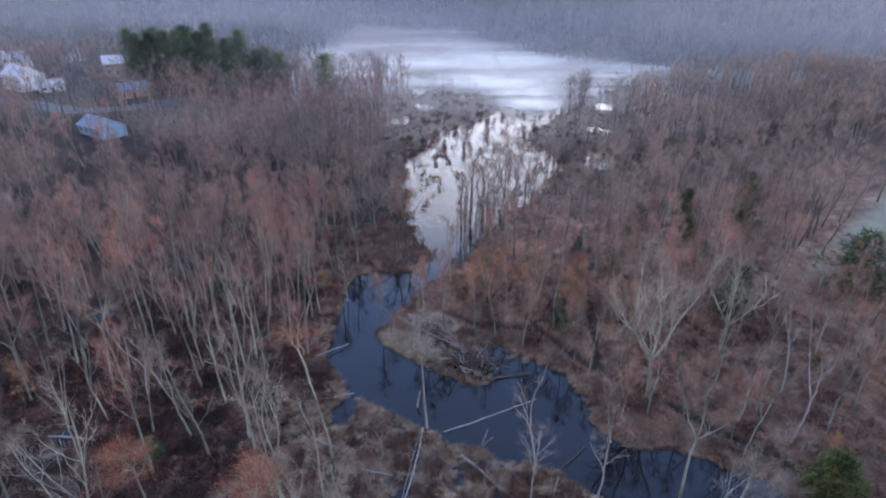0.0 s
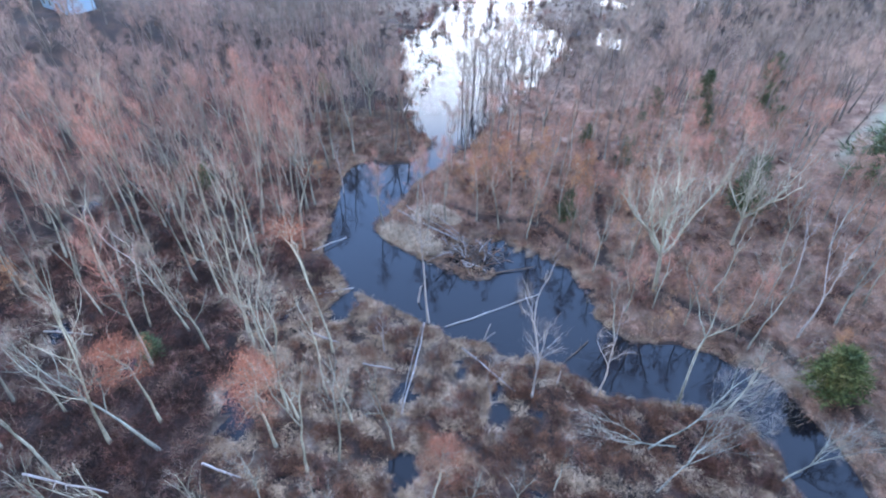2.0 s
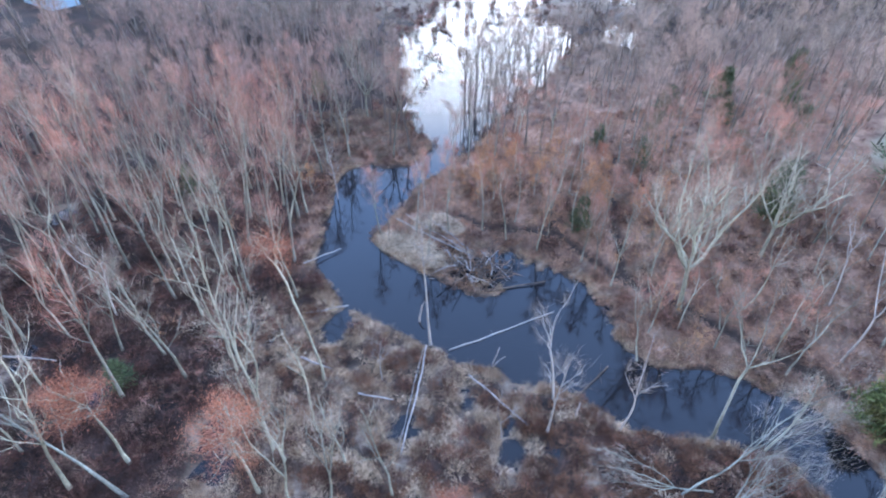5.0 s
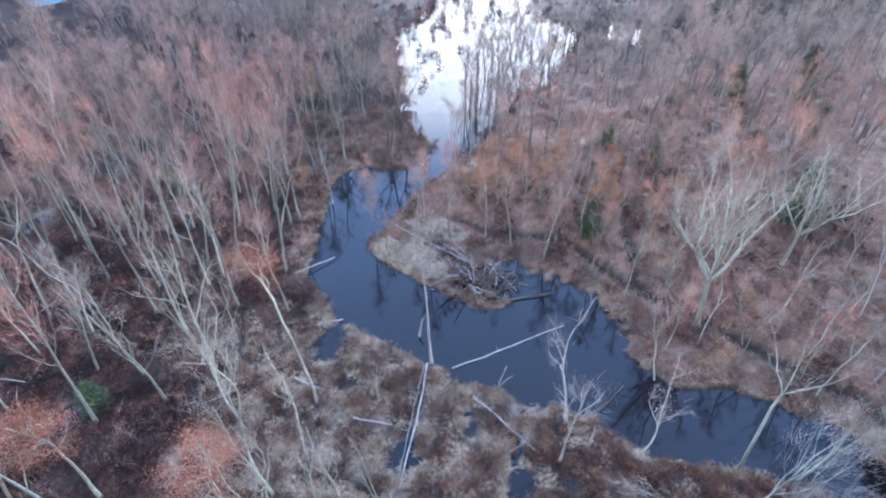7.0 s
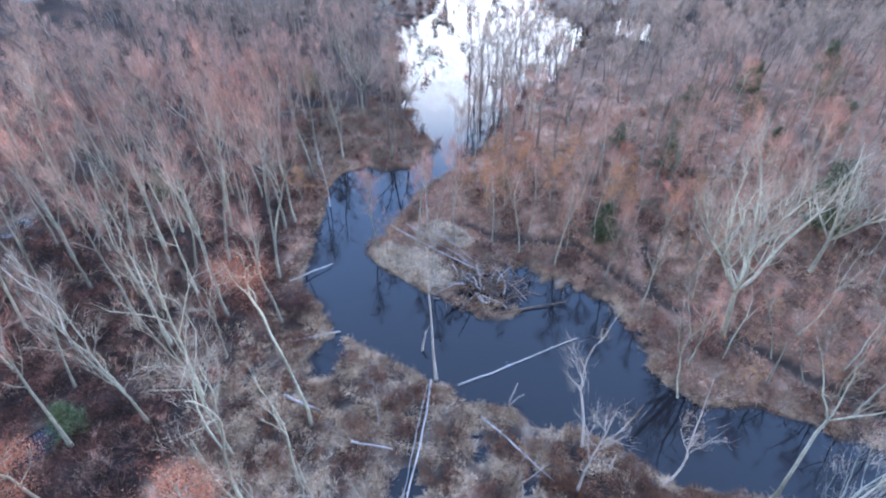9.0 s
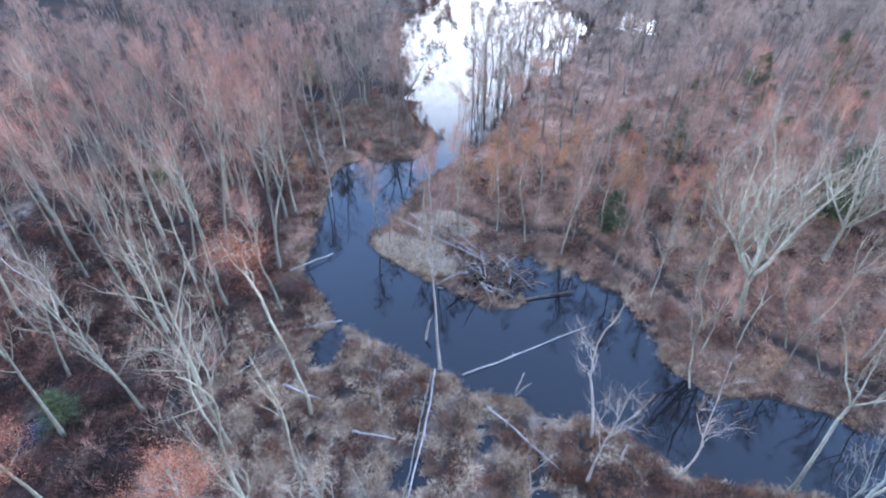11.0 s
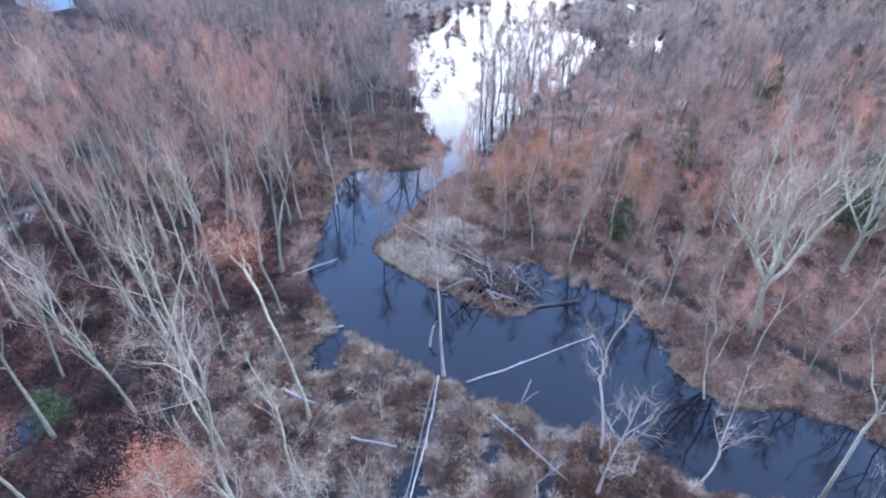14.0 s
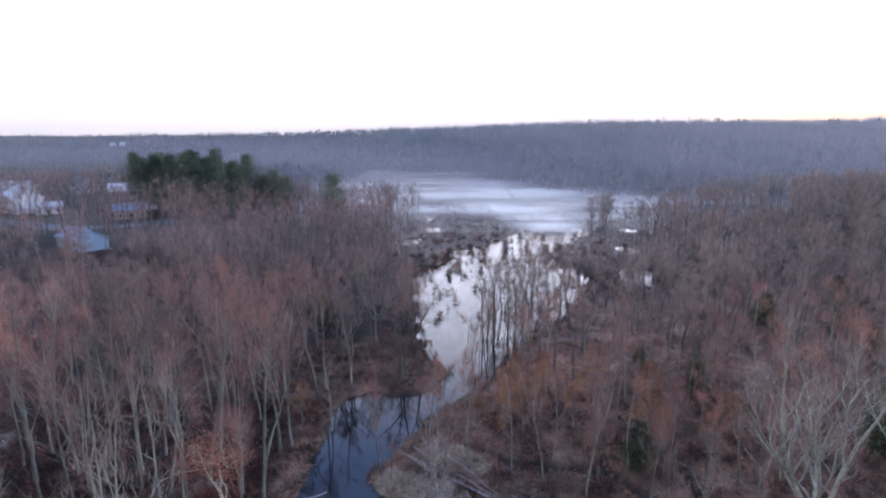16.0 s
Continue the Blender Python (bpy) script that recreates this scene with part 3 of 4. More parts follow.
kind_of("thin", 4, "bare_tree", 15, SLIMBARK, FARTWIG, "thin dark bare tree at the flooded pond", "thin trees at the pond", limbs=10, low=[0.4, 0.5], spread=0.12, twigs=6, boughs=4,
        twig_w=0.03, leaders=[1, 2], wander=0.04, radius=0.1, flare=0.6, rise=(0.6, 1.15))
kind_of("snag", 5, "dead_tree", 15, DEADWOOD, TWIG_GREY, "slender pale tree with few bare limbs at the water", WATERSIDE, limbs=[8, 6, 9], low=[0.36, 0.44], spread=0.19, twigs=12, boughs=3, rise=(0.8, 1.25),
        twig_w=0.02, radius=0.11, lean=0.02, wander=0.06, leaders=[1, 2, 2])
kind_of("oak", 2, "spreading_tree", 19, BARK, TWIG_GREY, "broad spreading tree with pale lichened limbs", "spreading trees on the bank", limbs=40, low=0.23, spread=0.24, twigs=16, boughs=4,
        twig_w=0.018, radius=0.26, up=0.18, leaders=5, flare=2.1, wander=0.03, lean=0.02)
kind_of("copper", 3, "young_beech", 13, BARK, PINK, "slender tree holding withered copper-pink leaves", BEECHES, limbs=15, low=0.6, spread=0.15, twigs=120, boughs=5, radius=0.12, up=-0.02,
        rise=(0.15, 0.8), lean=0.03, leaf=0.052)
kind_of("topped", 1, "young_beech", 22.5, BARK, PINK, "tall slender forked tree with a small copper-leaved top", BEECHES, limbs=12, low=0.72, spread=0.08, twigs=84, boughs=4, radius=0.14, up=0.02,
        rise=(0.15, 0.8), lean=0.02, leaders=2, flare=0.9, leaf=0.055)
kind_of("orange", 2, "young_beech", 7, BARK, ORANGE, "young tree covered in withered orange-brown leaves", BEECHES, limbs=11, low=0.15, spread=0.32, twigs=70, boughs=4, radius=0.07, leaf=0.06)
kind_of("birch", 1, "birch_tree", 16, DEADWOOD, TWIG_GREY, "slender white birch standing in the water", "", limbs=11, low=0.7, spread=0.1, twigs=8, boughs=4, twig_w=0.022, radius=0.11, lean=0.01, wander=0.03, up=0.1)


def plan(kind, index, x, y, scale=1.0, turn=0.0, lean=0.0, heading=0.0):
    X, Y = x * K, y * K
    z = float(height(X, Y))
    src = MODELS[kind, index]
    c = copy_thing(src, pose(X, Y, max(z, -0.3) - 0.05, 0, 0, heading) @ pose(0, 0, 0, 0, lean, 0) @ pose(0, 0, 0, 0, 0, turn - heading))
    c.scale = (scale, scale, scale)
    return c


rng = np.random.RandomState(5)
placed = []


def room(x, y, gap):
    return all((x - a) ** 2 + (y - b) ** 2 > gap * gap for a, b in placed[-1500:])


# kind, place, height and, where a tree leans, by how much and which way
NEAR_SWAMP = [("grey", -39.9, 62.6, 18.4), ("copper", -37.9, 46.5, 17.5), ("copper", -21.7, 42.8, 17.5), ("grey", -43.1, 43.2, 21), ("grey", -47, 38.3, 20.5), ("grey", -19.5, 46.5, 17), ("pale", -17, 39.3, 18),
              ("grey", -13.4, 40.8, 17), ("grey", -30.4, 62, 21.5), ("grey", -28.9, 59.6, 18.5), ("grey", -35.3, 58.4, 18), ("grey", -21.2, 48, 23), ("pale", -16.4, 50.6, 16.5), ("grey", -29.3, 67.9, 14.3),
              ("pale", -6.6, 42.4, 15), ("copper", -1.6, 35.5, 12), ("grey", -53.7, 57, 17), ("maple", -61.3, 65.6, 18), ("topped", -16.8, 58, 22.5, 3, 200), ("grey", -12.4, 46.3, 14), ("grey", -24.6, 54.5, 18)]
FRONT = [("pale", -34, 31, 16), ("pale", -41, 33, 15), ("pale", -27, 31.5, 13), ("pale", -13, 31, 12), ("pale", 8, 33.5, 10), ("pale", 2.5, 34, 9), ("pale", 13, 37, 9), ("pale", -52, 34, 17), ("pale", -21, 34, 12)]
MID_SWAMP = [("maple", -27.6, 95.2, 22.5), ("maple", -26.3, 96.9, 20.7), ("maple", -32.6, 92.5, 22.5), ("maple", -38.5, 99.2, 18), ("maple", -49, 87.2, 22.5), ("maple", -58.2, 87, 25), ("maple", -64.5, 84.4, 22),
             ("maple", -67.7, 79.5, 21), ("maple", -57.5, 72.9, 21), ("snag", -50.1, 70.1, 15), ("maple", -45.1, 89.7, 19), ("grey", -35.1, 81.1, 19), ("maple", -38.6, 84.2, 19.4), ("grey", -36.5, 79, 17.5),
             ("oak", -19, 136.8, 18), ("snag", -21.3, 101.8, 12), ("maple", -56.8, 77, 18), ("maple", -70, 70, 18), ("grey", -44.5, 79.5, 19), ("maple", -52.5, 80.5, 20)]
RIGHT_BANK = [("pale", 26, 76, 12.6), ("pale", 26.4, 61.5, 13, 14, 150), ("snag", 21, 50.5, 14), ("snag", 12, 50.2, 15.5), ("snag", 13.5, 55, 18, 7, 158), ("pale", 32, 49.3, 20.5, 4, 140), ("snag", 57, 70, 14.5, 8, 139),
              ("snag", 53, 59.6, 18.7, 5, 136), ("oak", 34.7, 70.2, 25, 3, 146), ("oak", 51.5, 81, 19), ("pale", 30.8, 70.4, 10, 14, 145), ("pale", 39.8, 66.7, 11, 18, 136), ("pale", 41.7, 62.5, 11, 25, 132), ("pale", 47, 64, 14),
              ("pale", 44, 69.5, 14), ("pale", 38, 47.8, 13), ("pale", 45.5, 58.5, 15), ("pale", 51, 66, 13), ("grey", 60, 62, 16), ("slim", 29, 66, 12), ("slim", 37.5, 63, 13), ("slim", 33.5, 66.5, 12), ("slim", 44.5, 60.5, 12), ("slim", 24.5, 80, 12), ("snag", 6.3, 49.5, 8), ("snag", -9, 58, 8), ("snag", -4, 95, 12)]
POINT = [("slim", 6.4, 91.2, 13), ("slim", 10.5, 88.4, 14.5, 6, 169), ("slim", 12.5, 92.8, 12), ("slim", 15.4, 85, 16.4), ("slim", 22.6, 82.3, 13), ("slim", 30, 84, 13), ("birch", -2.6, 64.6, 20.3),
         ("thin", 5.9, 121.6, 15.8), ("thin", 8, 122.8, 15), ("thin", 9.6, 122, 16), ("thin", 11.3, 123.6, 15), ("thin", 13.1, 122.9, 16), ("thin", 15.5, 125.5, 15), ("thin", 3.4, 122, 12), ("slim", 17.8, 88.5, 12)]
YOUNG = [("orange", 6, 97, 8), ("orange", 9, 99, 7.5), ("orange", 25.5, 96, 8.5), ("orange", 28, 98, 8), ("orange", 55.3, 55, 5.6), ("copper", -4, 103, 6), ("orange", -26, 103, 6), ("orange", 17, 100, 7), ("orange", 12, 103, 7.5),
         ("orange", 21, 106, 8), ("orange", 3, 101, 5), ("copper", 14, 108, 9), ("orange", 34, 92, 6.5), ("copper", 30, 104, 8), ("orange", 40, 96, 6), ("orange", -70, 70, 7), ("orange", 27.5, 92.5, 7), ("orange", 7, 105, 8)]
i = 0
for area in (NEAR_SWAMP, FRONT, MID_SWAMP, RIGHT_BANK, POINT, YOUNG):
    for kind, x, y, h, *tilt in area:
        placed.append((x, y))
        plan(kind, int(x > 0) if kind == "oak" else i % count[kind], x, y, h / TALL[kind], i * 77, *tilt)
        i += 1


# a tree that has half toppled over the swamp floor
tagged(plan("grey", 3, -36.5, 42.4, 1.2, 30, 58, 150), "half-toppled pale tree leaning low over the swamp floor")
placed.append((-36.5, 42.4))


def wooded(x, y):
    """Chance of a tree at a place of the plan."""
    sd = shore(x, y)
    w = smooth(1.0, 5.0, sd)
    r = right_side(x, y)
    marsh = smooth(34, 24, abs(x + 2)) * smooth(76, 68, y) * smooth(12, 22, y) * (1 - r)      # open reed marsh
    marsh = np.maximum(marsh, smooth(54, 50, x) * smooth(-20, -14, x) * smooth(60, 56, y) * smooth(16, 26, y) * (1 - r))
    w = w * (1 - 0.98 * marsh)
    w = w * (1 - 0.3 * r * smooth(60, 30, sd) * smooth(125, 105, y))
    village = smooth(56, 44, np.hypot((x + 190) * 0.8, y - 285)) + smooth(34, 22, np.hypot(x + 126, y - 200))
    clearing = smooth(92, 99, x - 1.2 * (y - 121)) * smooth(84, 92, y) * smooth(116, 108, y)      # low scrub before the field
    return w * (1 - lawn(x, y)) * (1 - 0.9 * clearing) * np.clip(1 - village, 0.2, 1) * (1 - ditch(x, y))


cx, cy, cp = rng.uniform(-86, 80, 9000), rng.uniform(32, 118, 9000), rng.rand(9000)
chance, sides = wooded(cx, cy), right_side(cx, cy)
chance = chance * (1 - 0.72 * sides * smooth(84, 76, cy) * smooth(62, 54, cx))      # the open rusty bank round the spreading tree
for x, y, p, w, r in zip(cx, cy, cp, chance, sides):
    if len(placed) < 380 and p < w and w > 0.2 and room(x, y, 7.4 if y < 62 else 5.4 if y < 84 else 4.4):
        kind = "slim" if r > 0.5 else "grey" if rng.rand() < (0.5 if y < 74 else 0.15) else "maple"
        placed.append((x, y))
        plan(kind, rng.randint(count[kind]), x, y, rng.uniform(0.82, 1.15), rng.uniform(0, 360), rng.uniform(0, 5), rng.uniform(0, 360))
for m in MODELS.values():
    for o in (*m.children_recursive, m):
        bpy.data.objects.remove(o)


def scatter(templates, spots, rng, zs=None):
    """Turned and sized copies of (wood, crown) templates, gathered into two Geos."""
    outs = [Geo() for _ in templates[0]]
    for (X, Y, Z, s) in spots:
        t = templates[rng.randint(len(templates))]
        a = rng.uniform(0, 6.28)
        m = np.array([[math.cos(a), math.sin(a), 0], [-math.sin(a), math.cos(a), 0], [0, 0, 1]]) * s
        for g, o in zip(t, outs):
            v, f = g
            o.add(v @ m + (X, Y, Z), f)
    return outs


def spots_in(n, x0, x1, y0, y1, chance, rng, s0, s1, dz=0.0):
    x, y = rng.uniform(x0, x1, n), rng.uniform(y0, y1, n)
    keep = rng.rand(n) < chance(x, y)
    x, y = x[keep] * K, y[keep] * K
    return np.stack([x, y, np.maximum(height(x, y), -0.4) + dz, rng.uniform(s0, s1, len(x))], 1)


def mid_wood(x, y):
    near = (x > -86) & (x < 80) & (y > 32) & (y < 118)
    return np.where(near | (abs(x) > 0.92 * y + 42) & (y > 112), 0, wooded(x, y)) * np.where(shore(x, y) > 1.0, 1, 0) * np.where(y > 205, smooth(-14, -34, x) + smooth(48, 70, x) * smooth(312, 285, y), 1.0)


mid = [tuple(g.arrays() for g in grow(100 + i, 16, limbs=8, low=0.4, spread=0.21, twigs=20, boughs=3, detail=0, twig_w=0.042, leaders=1 + i % 3)) for i in range(6)]
ms = np.concatenate([spots_in(3100, -260, 200, 112, 350, mid_wood, rng, 0.75, 1.1, -0.1), spots_in(420, -160, -84, 30, 118, mid_wood, rng, 0.8, 1.1), spots_in(420, 78, 160, 30, 118, mid_wood, rng, 0.8, 1.1), spots_in(120, -110, 110, -50, 31, mid_wood, rng, 0.8, 1.05)])
light = [tuple(g.arrays() for g in grow(130 + i, 16, limbs=7, low=0.4, spread=0.21, twigs=12, boughs=3, detail=0, twig_w=0.062, leaders=1 + i % 3)) for i in range(6)]
for side, leaf, lab in ((0, REDTWIG, "dense bare swamp woodland with reddish-brown crowns"), (1, FARTWIG, "dense bare woodland with grey-brown crowns")):
    here = (right_side(ms[:, 0] / K, ms[:, 1] / K) > 0.5) == bool(side)
    far_off = ms[:, 1] > 205 * K
    (gw, gc), (hw, hc) = scatter(mid, ms[here & ~far_off], rng), scatter(light, ms[here & far_off], rng)
    for whole, more in ((gw, hw), (gc, hc)):
        whole.add(*more.arrays())
    wood_ob = tagged(new("woodland"), lab, "woodland", kind="stuff")
    part("trunks", gw, FARBARK, wood_ob)
    part("crowns", gc, leaf, wood_ob)


def far_tree(seed, h=15):
    r = np.random.RandomState(seed)
    g, c = Geo(), Geo()
    spikes(g, [(0, 0, 0)], [(0, 0, h * 0.8)], 0.35, r)
    n = 14
    a, rad = r.uniform(0, 6.28, n), r.uniform(0, 3.0, n)
    b = np.stack([np.cos(a) * rad, np.sin(a) * rad, r.uniform(0.0, 0.72, n) * h], 1)
    spikes(c, b, b + np.stack([np.cos(a) * 1.3, np.sin(a) * 1.3, r.uniform(2, 4.5, n)], 1), 0.85, r)
    return g.arrays(), c.arrays()


def far_wood(x, y):
    beyond = y - np.interp(x, *FOOT)
    side = np.where((x < -95) | (x > 250), 1.0, 0.0) * np.where(y > 345, 1, 0)
    hamlet = smooth(80, 55, np.hypot(x + 768, (y - 1260) * 0.5))
    return np.maximum(smooth(-20, 10, beyond), side) * np.where((y > 1000), 0.95, 1.0) * (1 - hamlet)


fs = np.concatenate([spots_in(9000, -500, 700, 330, 700, far_wood, rng, 0.8, 1.2), spots_in(11000, -1400, 1300, 600, 1500, far_wood, rng, 0.9, 1.4)])
gw, gc = scatter([far_tree(300 + i) for i in range(6)], fs, rng)
far_ob = new("hillside_woods")
tagged(far_ob, "distant bare wooded hills in blue morning haze", "woods", kind="stuff")
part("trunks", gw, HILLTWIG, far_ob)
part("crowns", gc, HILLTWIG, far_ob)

# ---- saplings and undergrowth ----


def young(x, y):
    sd, r = shore(x, y), right_side(x, y)
    open_marsh = smooth(34, 24, abs(x + 2)) * smooth(76, 68, y) * (1 - r)
    return smooth(0.8, 3, sd) * (1 - open_marsh) * (0.14 + 0.86 * r) * (1 - ditch(x, y)) * (1 - lawn(x, y)) * (0.3 + 0.7 * smooth(-0.3, 0.5, wob(x, y, 14, 95)))


sap = [tuple(g.arrays() for g in grow(160 + i, 5, limbs=7, low=0.2, spread=0.3, twigs=10, boughs=3, detail=0, radius=0.035, twig_w=0.03, leaders=1 + i % 2, rise=(0.3, 1.1))) for i in range(6)]
sp = spots_in(1500, -80, 78, 50, 122, young, rng, 0.5, 1.35)
warm = rng.rand(len(sp)) < 0.3 + 0.45 * right_side(sp[:, 0] / K, sp[:, 1] / K)
for nm, pick, leaf, lab in (("saplings", warm, SAPLEAF, "thicket of saplings with withered rusty leaves"), ("saplings", ~warm, TWIG, "thicket of bare reddish saplings")):
    gw, gc = scatter(sap, sp[pick], rng)
    thicket = tagged(new(nm), lab, "saplings", kind="stuff")
    part("trunks", gw, FARBARK, thicket)
    part("crowns", gc, leaf, thicket)


def shrub(seed, n=60, r=0.8, h=1.2, w=0.05):
    q = np.random.RandomState(seed)
    g = Geo()
    a, e = q.uniform(0, 6.28, n), q.uniform(0.15, 1.4, n)
    d = np.stack([np.cos(a) * np.cos(e) * r, np.sin(a) * np.cos(e) * r, np.sin(e) * h], 1)
    b = d * q.uniform(0, 0.6, (n, 1)) + q.normal(size=(n, 3)) * (0.2, 0.2, 0.02)
    spikes(g, b, b + d * q.uniform(0.4, 0.8, (n, 1)) + q.normal(size=(n, 3)) * 0.12, w, q)
    return (g.arrays(),)


def thicket_chance(x, y):
    sd, r = shore(x, y), right_side(x, y)
    open_marsh = smooth(34, 24, abs(x + 2)) * smooth(76, 68, y) * (1 - r)
    return smooth(0.3, 1.5, sd) * (1 - ditch(x, y)) * (1 - lawn(x, y)) * (1 - 0.75 * open_marsh) * (0.35 + 0.65 * smooth(-0.5, 0.4, wob(x, y, 6, 97)))


def under(x, y):
    sd = shore(x, y)
    return smooth(0.2, 1.5, sd) * (1 - 0.5 * right_side(x, y)) * (1 - ditch(x, y))


ss = np.concatenate([spots_in(3000, -95, 100, 30, 150, under, rng, 0.6, 1.9), spots_in(1800, -70, 70, -35, 30, under, rng, 0.6, 1.9)])
(gs,) = scatter([shrub(400 + i, 44, w=0.034) for i in range(5)], ss, rng)
tagged(part("undergrowth", gs, SHRUB), "tangled dark reddish-brown leafless undergrowth", "undergrowth", kind="stuff")


def tussock(seed, n=80, r=0.62, h=0.6, w=0.034):
    """A soft clump of dead grass: fine blades fan out of a low dome and lie mostly one way."""
    q = np.random.RandomState(seed)
    g = Geo()
    a, t = q.uniform(0, 6.28, n), np.sqrt(q.rand(n))
    b = np.stack([np.cos(a) * t * r, np.sin(a) * t * r, h * 0.75 * (1 - t ** 2) * q.uniform(0.2, 1.0, n)], 1)
    d = np.stack([np.cos(a) * 0.8 + 0.35, np.sin(a) * 0.8, q.uniform(-0.25, 0.9, n)], 1) + q.normal(size=(n, 3)) * 0.35
    d /= np.linalg.norm(d, axis=1)[:, None]
    spikes(g, b, b + d * q.uniform(0.3, 0.75, (n, 1)), w * q.uniform(0.7, 1.5, n), q)
    return (g.arrays(),)


lb = np.concatenate([spots_in(9000, -78, 72, 28, 84, thicket_chance, rng, 0.45, 1.25), spots_in(4600, -78, -14, 26, 86, thicket_chance, rng, 0.45, 1.3), spots_in(2200, -70, 70, 84, 112, thicket_chance, rng, 0.7, 1.7), spots_in(1300, -34, -4, 108, 140, thicket_chance, rng, 0.7, 1.4)])
spit = smooth(108, 113, lb[:, 1] / K)
tone = wob(lb[:, 0], lb[:, 1], 7, 98) + rng.normal(size=len(lb)) * 0.4 - 0.2 - 0.42 * smooth(-16, -26, lb[:, 0] / K) + 0.85 * np.maximum(right_side(lb[:, 0] / K, lb[:, 1] / K), 1.9 * spit)
for lo, hi, mat, lab in ((-9, -0.05, BRUSHDARK, "low thicket of dark red-brown brush"), (-0.05, 0.95, BRUSHRUST, "low rusty brush and ferns"), (0.95, 9, BRUSHTAN, "pale withered brush between the trees")):
    (gs,) = scatter([tussock(600 + i, 50, 0.8, 0.75, 0.06) for i in range(6)], lb[(tone > lo) & (tone <= hi)], rng)
    tagged(part("brush", gs, mat), lab, "brush", kind="stuff")


def reeds(x, y):
    sd = shore(x, y)
    m = np.maximum(smooth(30, 20, abs(x + 3)) * smooth(78, 72, y) * smooth(10, 24, y), smooth(46, 41, x) * smooth(4, 12, x) * smooth(20, 28, y)) * (1 - right_side(x, y))
    return smooth(0.1, 0.8, sd) * m * (0.35 + 0.65 * smooth(-0.2, 0.5, wob(x, y, 8, 21)))


gs1 = spots_in(15500, -34, 48, 20, 80, reeds, rng, 0.45, 1.15)
pale = wob(gs1[:, 0], gs1[:, 1], 4.5, 91) + rng.normal(size=len(gs1)) * 0.3 - 0.7 * smooth(1, 9, gs1[:, 0] / K) - 0.4 * smooth(50, 44, gs1[:, 1] / K) + 1.1 * smooth(43, 37, gs1[:, 1] / K) * smooth(5, 13, gs1[:, 0] / K) > -0.14
(gs,) = scatter([tussock(430 + i, 70, 0.55, 0.7) for i in range(6)], gs1[~pale], rng)
tagged(part("sedge", gs, SEDGE), "clumps of rusty brown sedge in the marsh", "sedge", kind="stuff")
(gs,) = scatter([tussock(420 + i) for i in range(6)], gs1[pale], rng)
tagged(part("marsh_grass", gs, STRAW), "clumps of dead straw-coloured marsh grass", "grass", kind="stuff")


def bank_grass(x, y):
    sd = shore(x, y)
    return smooth(0.0, 0.6, sd) * np.maximum(right_side(x, y) * smooth(60, 20, sd), 0.8 * left_shore(x, y)) * (1 - ditch(x, y))


gs2 = spots_in(12000, -34, 95, 30, 136, bank_grass, rng, 0.6, 1.4)
(gs,) = scatter([tussock(440 + i, 34, 0.6, 0.45, 0.045) for i in range(5)], gs2, rng)
tagged(part("bank_grass", gs, RUST), "rust-brown dead grass and ferns covering the bank", "grass", kind="stuff")


def fringe(x, y):
    sd = shore(x, y)
    return smooth(-0.1, 0.2, sd) * smooth(2.4, 0.8, sd) * (0.25 + 0.75 * smooth(-0.3, 0.4, wob(x, y, 9, 61)))


gs4 = spots_in(38000, -30, 56, 30, 140, fringe, rng, 0.6, 1.3)
(gs,) = scatter([shrub(450 + i, 30, 0.45, 0.65, 0.035) for i in range(5)], gs4, rng)
tagged(part("shore_grass", gs, STRAW), "fringe of dead tan grass along the water's edge", "grass", kind="stuff")


def far_reeds(x, y):
    sd = shore(x, y)
    return smooth(0.5, 4.0, sd) * smooth(-130, -100, x) * smooth(150, 120, x) * smooth(20, 0, y - np.interp(x, *FOOT))


def drowned(x, y):
    """The flooded grove on the pond's far shore, thinning over open water."""
    grove = smooth(17, 8, np.hypot((x - 22) * 0.8, (y - 150) * 0.55)) + smooth(12, 6, np.hypot(x - 11, (y - 131) * 0.8)) + 0.45 * smooth(26, 12, np.hypot((x - 62) * 0.8, (y - 200) * 0.6)) + 0.5 * smooth(16, 8, np.hypot(x - 28, (y - 172) * 0.5))
    return np.clip(grove, 0, 1) * np.where(shore(x, y) < 1.2, 1, 0)


flood = spots_in(330, -10, 80, 120, 240, drowned, rng, 0.55, 1.0)
flood[:, 2] = np.maximum(flood[:, 2], -0.4)
gw, gc = scatter(mid, flood, rng)
grove_ob = new("drowned_grove")
tagged(grove_ob, "bare trees standing in the flooded pond", "trees", kind="stuff")
part("trunks", gw, FARBARK, grove_ob)
part("crowns", gc, FARTWIG, grove_ob)
brush = np.concatenate([spots_in(2200, -20, 60, 150, 320, lambda x, y: np.where(shore(x, y) < 0.8, 0.5 * smooth(150, 190, y) * smooth(0.0, 0.35, wob(x, y, 11, 51) + 0.5 * wob(x, y, 4, 52)), 0), rng, 0.6, 1.5),
                        spots_in(5000, -30, 70, 116, 245, lambda x, y: smooth(-3.5, -0.5, shore(x, y)) * smooth(3, 1, shore(x, y)) * smooth(-0.3, 0.3, wob(x, y, 6, 57)), rng, 0.6, 1.5)])
brush[:, 3] *= 1 + 0.6 * smooth(150, 200, brush[:, 1])
brush[:, 2] = -0.05
(gs,) = scatter([shrub(500 + i, 30, 0.6, 1.4, 0.08) for i in range(4)], brush, rng)
tagged(part("flooded_brush", gs, SHRUB), "dark bushes and reeds standing in the pond", "bushes", kind="stuff")
